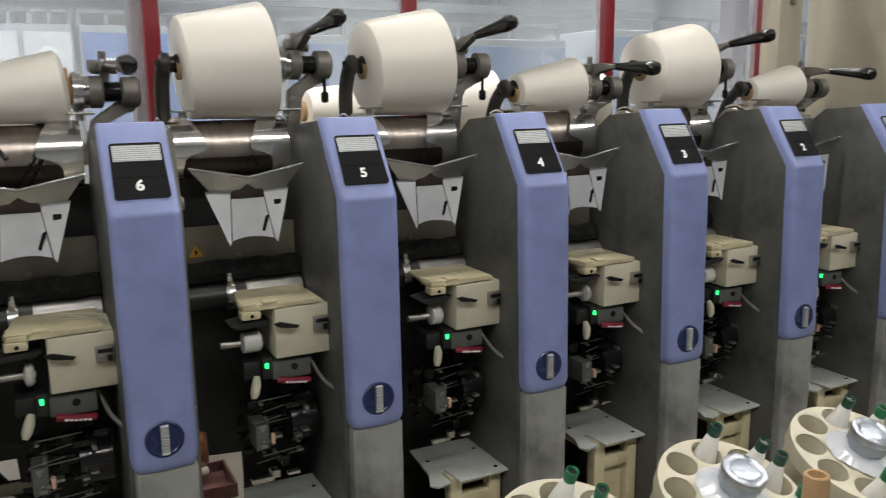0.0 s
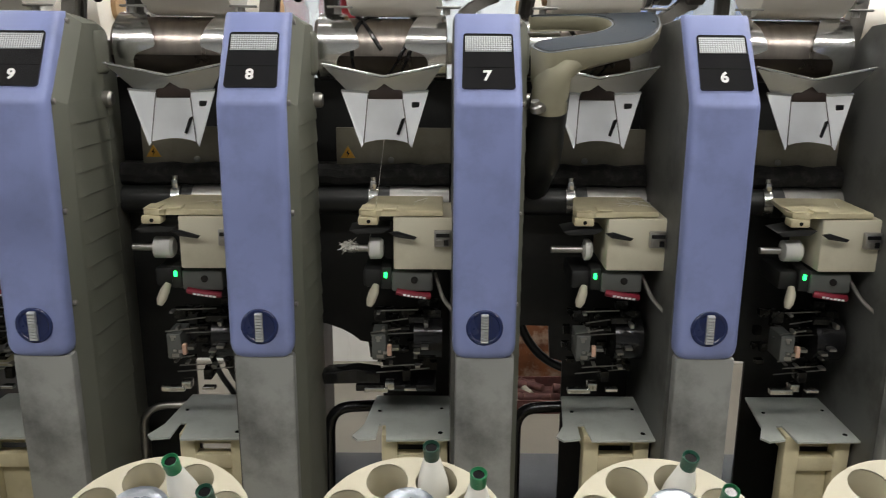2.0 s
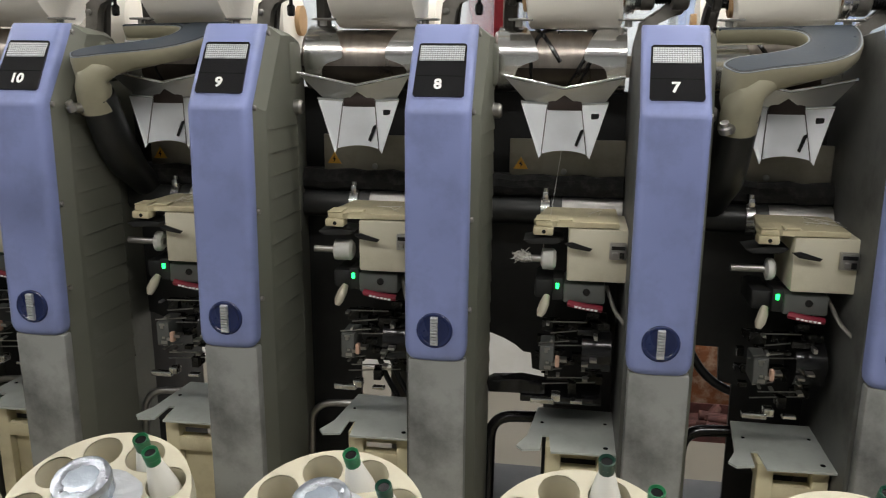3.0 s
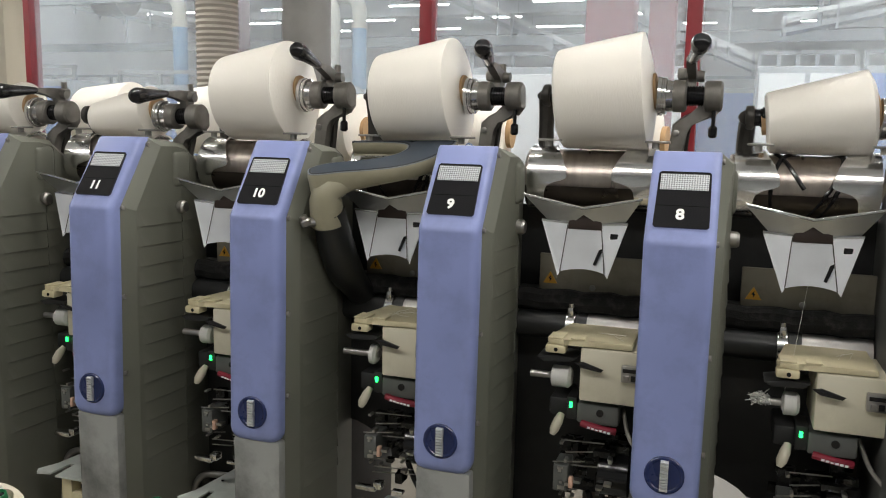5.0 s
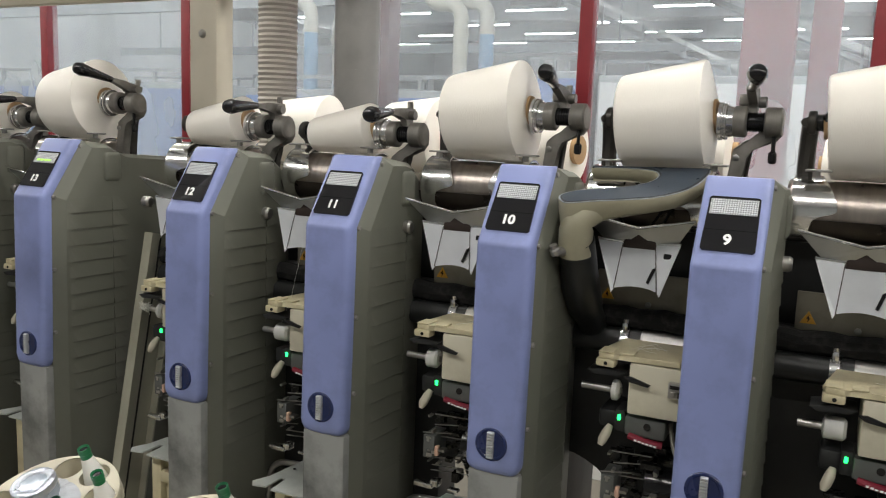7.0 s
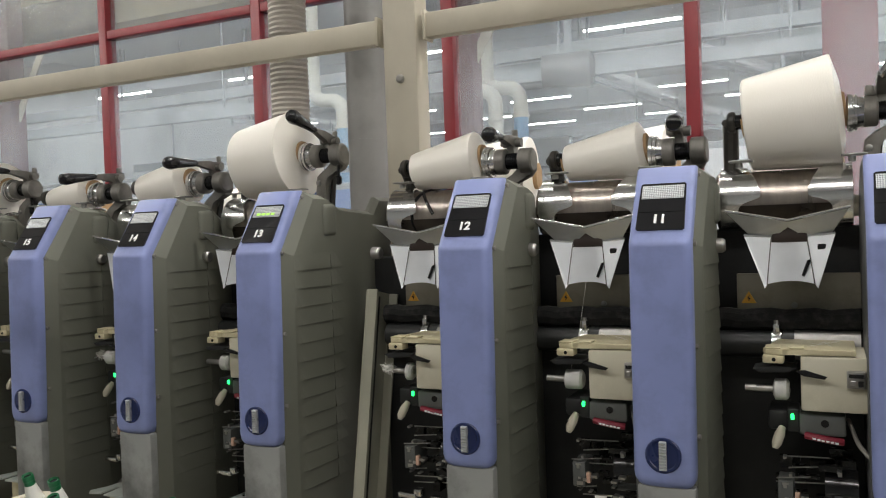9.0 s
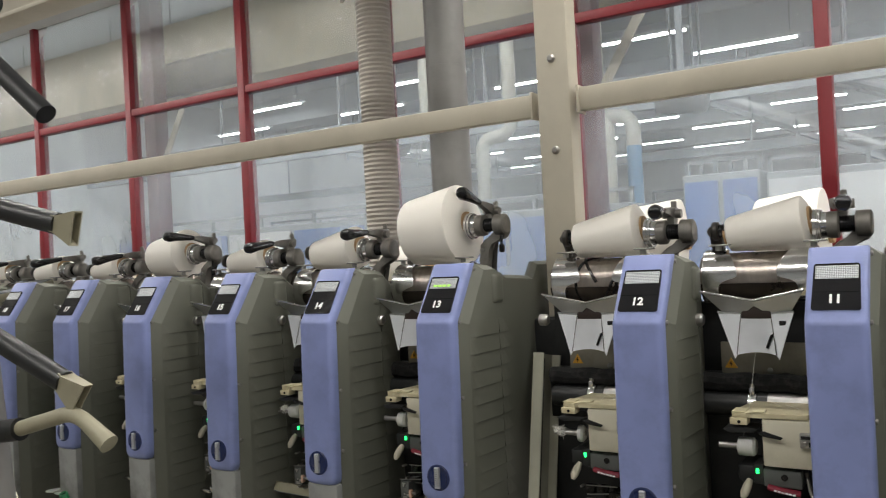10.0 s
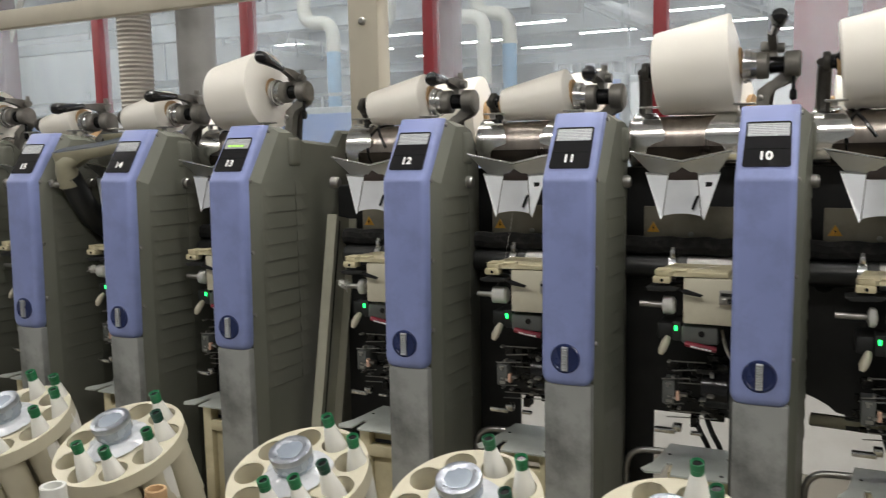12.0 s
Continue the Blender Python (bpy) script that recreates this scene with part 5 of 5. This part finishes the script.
def bobbin_magazine(n):
    rng = random.Random(100 + n)
    at = pose(unit_x(n) - 0.10, -0.225, 0.739, MAG_TILT)
    m = thing("bobbin_magazine", at, "cream round bobbin magazine with nine pockets, tilted to the aisle", "bobbin magazine", "bobbin magazines")
    spin = -8 + rng.uniform(-5, 5)
    top = part("pocket_plate", "mag_top", magazine_top, MAG, m, at=pose(0, 0, 0, 0, 0, spin))
    for k in range(POCKETS):
        a = 2 * math.pi * k / POCKETS
        part("pocket", "pocket", pocket, MAG, top, at=pose(POCKET_RING * math.cos(a), POCKET_RING * math.sin(a), 0))
    cap = part("centre_cap", "mag_cap", lambda bm: lathe(bm, [(0, 0.03), (0.022, 0.03), (0.026, 0.036), (0.05, 0.0378), (0.053, 0.036), (0.054, 0.033), (0.053, 0.005)], (0, 0, 0), (0, 0, 1), 36), CAP_GREY, m, "grey cap under crumpled clear film")
    part("cap_disc", "cap_disc", foil_top, FOIL, cap, "bright crumpled foil disc", smooth=40)
    part("cap_hole", "cap_hole2", lambda bm: rod(bm, (0, 0, 0.049), (0, 0, 0.0512), 0.003, seg=10), BLACK, cap)
    part("film", "mag_film", film_sheet, FILM, m, "loose white film sheet", smooth=0)
    part("hub", "mag_hub", lambda bm: rod(bm, (0, 0, -0.3), (0, 0, -0.004), 0.045), MAG, m)
    part("stand", "mag_stand", lambda bm: hose(bm, [(0, 0.0, -0.28), (0, 0.06, -0.36), (0, 0.32, -0.42)], 0.022, 10), CREAM_TOP, m)
    full = {k for k in range(POCKETS) if k in (0, 1, 2, 8) or (k == 7 and rng.random() < 0.75) or (k in (3, 6) and rng.random() < 0.2)}
    for k in sorted(full):
        a = 2 * math.pi * k / POCKETS + radians(spin)
        place = at @ pose(POCKET_RING * math.cos(a), POCKET_RING * math.sin(a), -0.207 + rng.uniform(0, 0.01), rng.uniform(-4, 4), rng.uniform(-4, 4))
        dark = rng.random() < 0.3
        b = thing("yarn_bobbin", place, "white yarn bobbin with a dark green tip in a pocket" if dark else "white yarn bobbin with a bright green tip in a pocket", "bobbin", "yarn bobbins")
        part("yarn", "cop_yarn", lambda bm: lathe(bm, [(0, 0.012), (0.004, 0.022), (0.15, 0.0235), (0.19, 0.0205), (0.235, 0.011), (0.24, 0.0095)], (0, 0, 0), (0, 0, 1), 24), COP_YARN, b)
        part("tube_tip", "cop_tip_d" if dark else "cop_tip", lambda bm: lathe(bm, [(0.234, 0.0095), (0.24, 0.0104), (0.247, 0.01), (0.248, 0.0108), (0.2585, 0.0108), (0.2595, 0.0095), (0.257, 0.0075), (0.24, 0.0065)], (0, 0, 0), (0, 0, 1), 18), GREEN_DARK if dark else GREEN, b, "green plastic tube tip")
        # Black plug in the hollow tip, giving the bore its shade.
        part("tube_bore", "cop_bore", lambda bm: rod(bm, (0, 0, 0.245), (0, 0, 0.2555), 0.0078, seg=14), BLACK, b)


for n in UNITS:
    bobbin_magazine(n)



def tube_stand(x, top, r, material, label, category):
    """An empty tube set upside down on its peg stand in front of the magazines."""
    t = thing(category.replace(" ", "_"), pose(x, -0.388, 0), label, category)
    part("tube", f"ts{x}", lambda bm: lathe(bm, [(top - 0.17, r * 1.25), (top - 0.006, r), (top - 0.002, r), (top, r - 0.002), (top - 0.001, r * 0.72), (top - 0.012, r * 0.66), (top - 0.05, r * 0.62)], (0, 0, 0), (0, 0, 1), 28), material, t)
    part("peg", f"tp{x}", lambda bm: (rod(bm, (0, 0, 0.01), (0, 0, top - 0.06), 0.009, seg=12), rod(bm, (0, 0, top - 0.185), (0, 0, top - 0.17), r * 1.3)), STEEL, t)
    part("foot", "ts_foot", lambda bm: rod(bm, (0, 0, 0), (0, 0, 0.012), 0.08), DARK, t)


tube_stand(-1.55, 0.749, 0.018, PAPER, "empty pale brown paper tube on a peg", "paper tube")
tube_stand(1.485, 0.849, 0.018, PAPER, "empty pale brown paper tube on a peg", "paper tube")
tube_stand(-1.798, 0.714, 0.023, NYLON, "white plastic cone on a peg", "plastic cone")


# ---- suction arms, which swing ----
ARM_Y, ARM_Z = 0.25, 1.07
BAND = [(0.016, 0.0), (0.052, 0.012), (0.088, 0.022), (0.125, 0.036), (0.154, 0.062), (0.172, 0.098), (0.181, 0.145), (0.18, 0.172), (0.172, 0.177), (0.096, 0.177), (0.016, 0.177), (0.008, 0.173), (0.016, 0.168), (0.06, 0.168),
        (0.098, 0.16), (0.111, 0.14), (0.108, 0.113), (0.088, 0.09), (0.056, 0.074), (0.02, 0.061), (0.002, 0.044), (-0.002, 0.024)]


def smooth_loop(points, steps=4):
    """A closed Catmull-Rom line through the points."""
    out, n = [], len(points)
    for k in range(n):
        p0, p1, p2, p3 = (Vector(points[(k + j - 1) % n]) for j in range(4))
        for i in range(steps):
            t = i / steps
            out.append(0.5 * (2 * p1 + (p2 - p0) * t + (2 * p0 - 5 * p1 + 4 * p2 - p3) * t * t + (3 * p1 - p0 - 3 * p2 + p3) * t ** 3))
    return out


def shrunk(loop, d):
    out, n = [], len(loop)
    for k in range(n):
        t = (loop[(k + 1) % n] - loop[k - 1]).normalized()
        out.append(loop[k] + Vector((-t.y, t.x)) * d)
    return out


MOUTH = smooth_loop([(1.12 * x, y) for x, y in BAND])


def arm_mouth(bm):
    # the wall grows deeper towards the neck
    rows = [[bm.verts.new((p.x, p.y, w * (1 + (1.9 * max(0, 1 - p.x / 0.12) ** 2 if p.y < 0.112 else 0)))) for p in shrunk(MOUTH, d)] for d, w in ((0.0015, 0.0), (0.0, -0.003), (0.001, -0.016), (0.006, -0.024))]
    n = len(MOUTH)
    for a, b in zip(rows, rows[1:]):
        for k in range(n):
            bm.faces.new((a[k], a[(k + 1) % n], b[(k + 1) % n], b[k]))
    bm.faces.new(rows[0])
    bm.faces.new(rows[-1][::-1])


def arm_lip(bm):
    prism(bm, [tuple(p) for p in shrunk(MOUTH, 0.0014)], -0.002, 0.0006, 0, "z")


def arm_groove(bm):
    prism(bm, [tuple(p) for p in shrunk(MOUTH, 0.0036)], -0.002, 0.0010, 0, "z")


def arm_face(bm):
    prism(bm, [tuple(p) for p in shrunk(MOUTH, 0.0066)], -0.001, 0.0015, 0, "z")


def suction_arm(n):
    a = thing("suction_arm", pose(unit_x(n) - 0.232, ARM_Y, ARM_Z), "swinging suction arm with a slate blue mouth and khaki neck", "suction arm", "suction arms")
    part("pipe", "arm_pipe", lambda bm: hose(bm, bend([(0.0, 0.0, 0.0), (0.0, -0.105, 0.085), (0.003, -0.16, 0.19)], 0.05), [0.022] + [0.026, 0.029, 0.031, 0.031, 0.031, 0.03, 0.028], 16), RUBBER, a, "black rubber pipe")
    neck = part("neck", "arm_neck", lambda bm: hose(bm, [(0.056, -0.15, 0.235), (0.036, -0.161, 0.233), (0.018, -0.168, 0.228), (0.008, -0.17, 0.218), (0.004, -0.167, 0.205), (0.002, -0.162, 0.185), (0.002, -0.157, 0.166)],
                [0.007, 0.015, 0.021, 0.025, 0.0265, 0.0265, 0.0265], 20), MOUTH_BEIGE, a, "khaki plastic neck with a bolt")
    part("neck_bolt", "neck_bolt", lambda bm: (rod(bm, (-0.008, -0.176, 0.172), (-0.018, -0.189, 0.172), 0.008, seg=12), lathe(bm, [(0, 0.009), (0.008, 0.009), (0.01, 0.0062), (0.016, 0.006)], (-0.018, -0.19, 0.169), (-0.3, -0.4, 1), 12)), STEEL, neck, "steel clamp bolt")
    m = part("mouth", "arm_mouth", arm_mouth, MOUTH_BEIGE, a, at=pose(-0.024, -0.195, 0.247, 15, -1.5))
    part("mouth_lip", "arm_lip", arm_lip, MOUTH_RIM, m, "pale worn lip", smooth=0)
    part("groove", "arm_groove", arm_groove, DARK, m, smooth=0)
    part("mouth_face", "arm_face", arm_face, MOUTH_BLUE, m, "slate blue hollow mouth face", smooth=0)
    return a


ARMS = {n: suction_arm(n) for n in (6, 9, 14, 18)}


# ---- travelling cleaner ----
def funnel(bm, p0, p1, w0, w1):
    """A flat flared spout: narrow and square at its root, tall and thin at its open end."""
    a, b = Vector(p0), Vector(p1)
    d = (b - a).normalized()
    up = (Vector((0, 0, 1)) - d * d.z).normalized()
    side = d.cross(up)
    rows = []
    for c, w, t in ((a - d * 0.012, w0, w0), (a, w0, w0), (b, w1, 0.011), (b, w1 - 0.003, 0.008), (a + d * 0.01, w0 * 0.7, 0.007)):
        rows.append([bm.verts.new(c + up * w * i + side * t * j) for i, j in ((1, 1), (1, -1), (-1, -1), (-1, 1))])
    for p, q in zip(rows, rows[1:]):
        for k in range(4):
            bm.faces.new((p[k], p[(k + 1) % 4], q[(k + 1) % 4], q[k]))
    bm.faces.new(rows[0])
    bm.faces.new(rows[-1])


def cleaner():
    c = thing("travelling_cleaner", pose(0, 0, 0), "travelling blower with hanging hoses on both sides of the machine", "travelling cleaner")
    part("body", "cl_body", lambda bm: box(bm, -0.25, 0.55, -0.5, 1.4, 2.75, 3.1, 0.03), DUCT, c)
    rings = []
    for k in range(240):
        rings.append((0.0, 1.3, 0.55 + k * 0.0092))
    part("ribbed_hose", "cl_hose", lambda bm: hose(bm, rings, [0.0715 if k % 2 else 0.0665 for k in range(240)], 24), HOSE, c, "ribbed grey hose", smooth=20)
    part("strap", "cl_strap", lambda bm: (prism(bm, [(-0.085, 2.5), (-0.05, 2.8), (-0.04, 2.8), (-0.06, 2.45), (-0.09, 2.42)], 1.2, 1.22, 0, "y"), prism(bm, [(0.085, 2.5), (0.05, 2.8), (0.04, 2.8), (0.06, 2.45), (0.09, 2.42)], 1.2, 1.22, 0, "y")), PIPE_CREAM, c, "torn cloth straps")
    part("rear_duct", "cl_duct", lambda bm: (rod(bm, (0.335, 1.3, 0.5), (0.335, 1.3, 2.8), 0.077, seg=28), *[rod(bm, (0.335, 1.3, z), (0.335, 1.3, z + 0.006), 0.0785, seg=28) for z in (1.6, 2.1, 2.6)]), DUCT, c, "smooth grey duct")
    f = part("front_duct", "cl_front", lambda bm: (rod(bm, (0.208, -0.44, 0.45), (-0.095, -0.44, 2.8), 0.075, seg=28)), DUCT, c, "front duct wrapped in grey tape")
    for z in (1.03, 1.2, 1.25, 1.42, 1.6, 1.8, 2.0):
        part("tape_fold", "tape_fold", lambda bm: hose(bm, [(0.0755 * math.cos(a), 0.0755 * math.sin(a), 0.004 * math.sin(3 * a)) for a in np.linspace(-2.4, 0.9, 12)], 0.0022, 6), DUCT, f, at=pose(0.266 - 0.129 * z, -0.44, z, 0, -7.4, 40 * z))
    part("nozzle", "nz0", lambda bm: rod(bm, (0.2, -0.43, 1.99), (0.27, -0.42, 1.965), 0.024), RUBBER, f, "black nozzle pipe")
    part("nozzle", "nz1", lambda bm: rod(bm, (0.2, -0.43, 1.89), (0.41, -0.4, 1.712), 0.022), RUBBER, f, "black nozzle pipe")
    for key, p0, p1, p2 in (("nz2", (0.21, -0.43, 1.542), (0.44, -0.4, 1.485), (0.485, -0.395, 1.473)), ("nz3", (0.22, -0.43, 1.26), (0.43, -0.4, 1.164), (0.475, -0.395, 1.13))):
        q = part("nozzle", key, lambda bm: rod(bm, p0, p1, 0.023), RUBBER, f, "black nozzle pipe")
        part("nozzle_tip", key + "t", lambda bm: funnel(bm, p1, p2, 0.017, 0.036), MOUTH_BEIGE, q, "flared cream tip")
    q = part("nozzle", "nz4", lambda bm: rod(bm, (0.22, -0.43, 1.053), (0.295, -0.42, 1.063), 0.024), RUBBER, f, "black nozzle pipe")
    part("nozzle_tip", "nz4t", lambda bm: hose(bm, bend([(0.29, -0.42, 1.063), (0.46, -0.4, 1.106), (0.55, -0.39, 1.045)], 0.04), [0.016] * 7 + [0.02], 12), MOUTH_BEIGE, q, "bent cream pipe tip")
    return c


CLEANER = cleaner()

ARM_UP = [(-0.5, 177.0), (-0.4, 170.0), (-0.3, 160.0), (-0.2, 146.0), (-0.1, 124.0), (0.0, 91.0), (0.1, 59.0), (0.2, 37.0), (0.3, 18.0), (0.4, 6.0), (0.5, 2.5), (0.7, 2.0)]


def motions():
    walk(CLEANER, [(t, pose(-1.707 - 0.236 * (t - 5.5), 0, 0)) for t in range(13)])
    tail = {6: [(2.55, 2.0), (2.7, 7.0), (2.8, 11.0), (2.9, 7.0), (3.0, 5.0), (3.2, 2.0)], 9: [(5.6, 2.0), (5.7, 4.5), (5.8, 11.0), (5.9, 6.5), (6.0, 3.5), (6.2, 2.0)]}
    down = {6: 6.3, 9: 7.7}
    for n, start in ((6, 1.0), (9, 2.37), (14, 10.2)):
        x = unit_x(n) - 0.232
        rows = [(0.0, 178.0)] + [(start + dt, a) for dt, a in ARM_UP] + tail.get(n, [])
        if n in down:
            rows += [(down[n] + dt, a) for dt, a in ((0.0, 2.0), (0.2, 12.0), (0.4, 40.0), (0.6, 85.0), (0.8, 126.0), (1.0, 160.0), (1.2, 178.0))]
        rows.append((12.0, rows[-1][1]))
        walk(ARMS[n], [(t, pose(x, ARM_Y, ARM_Z, a)) for t, a in rows])


motions()
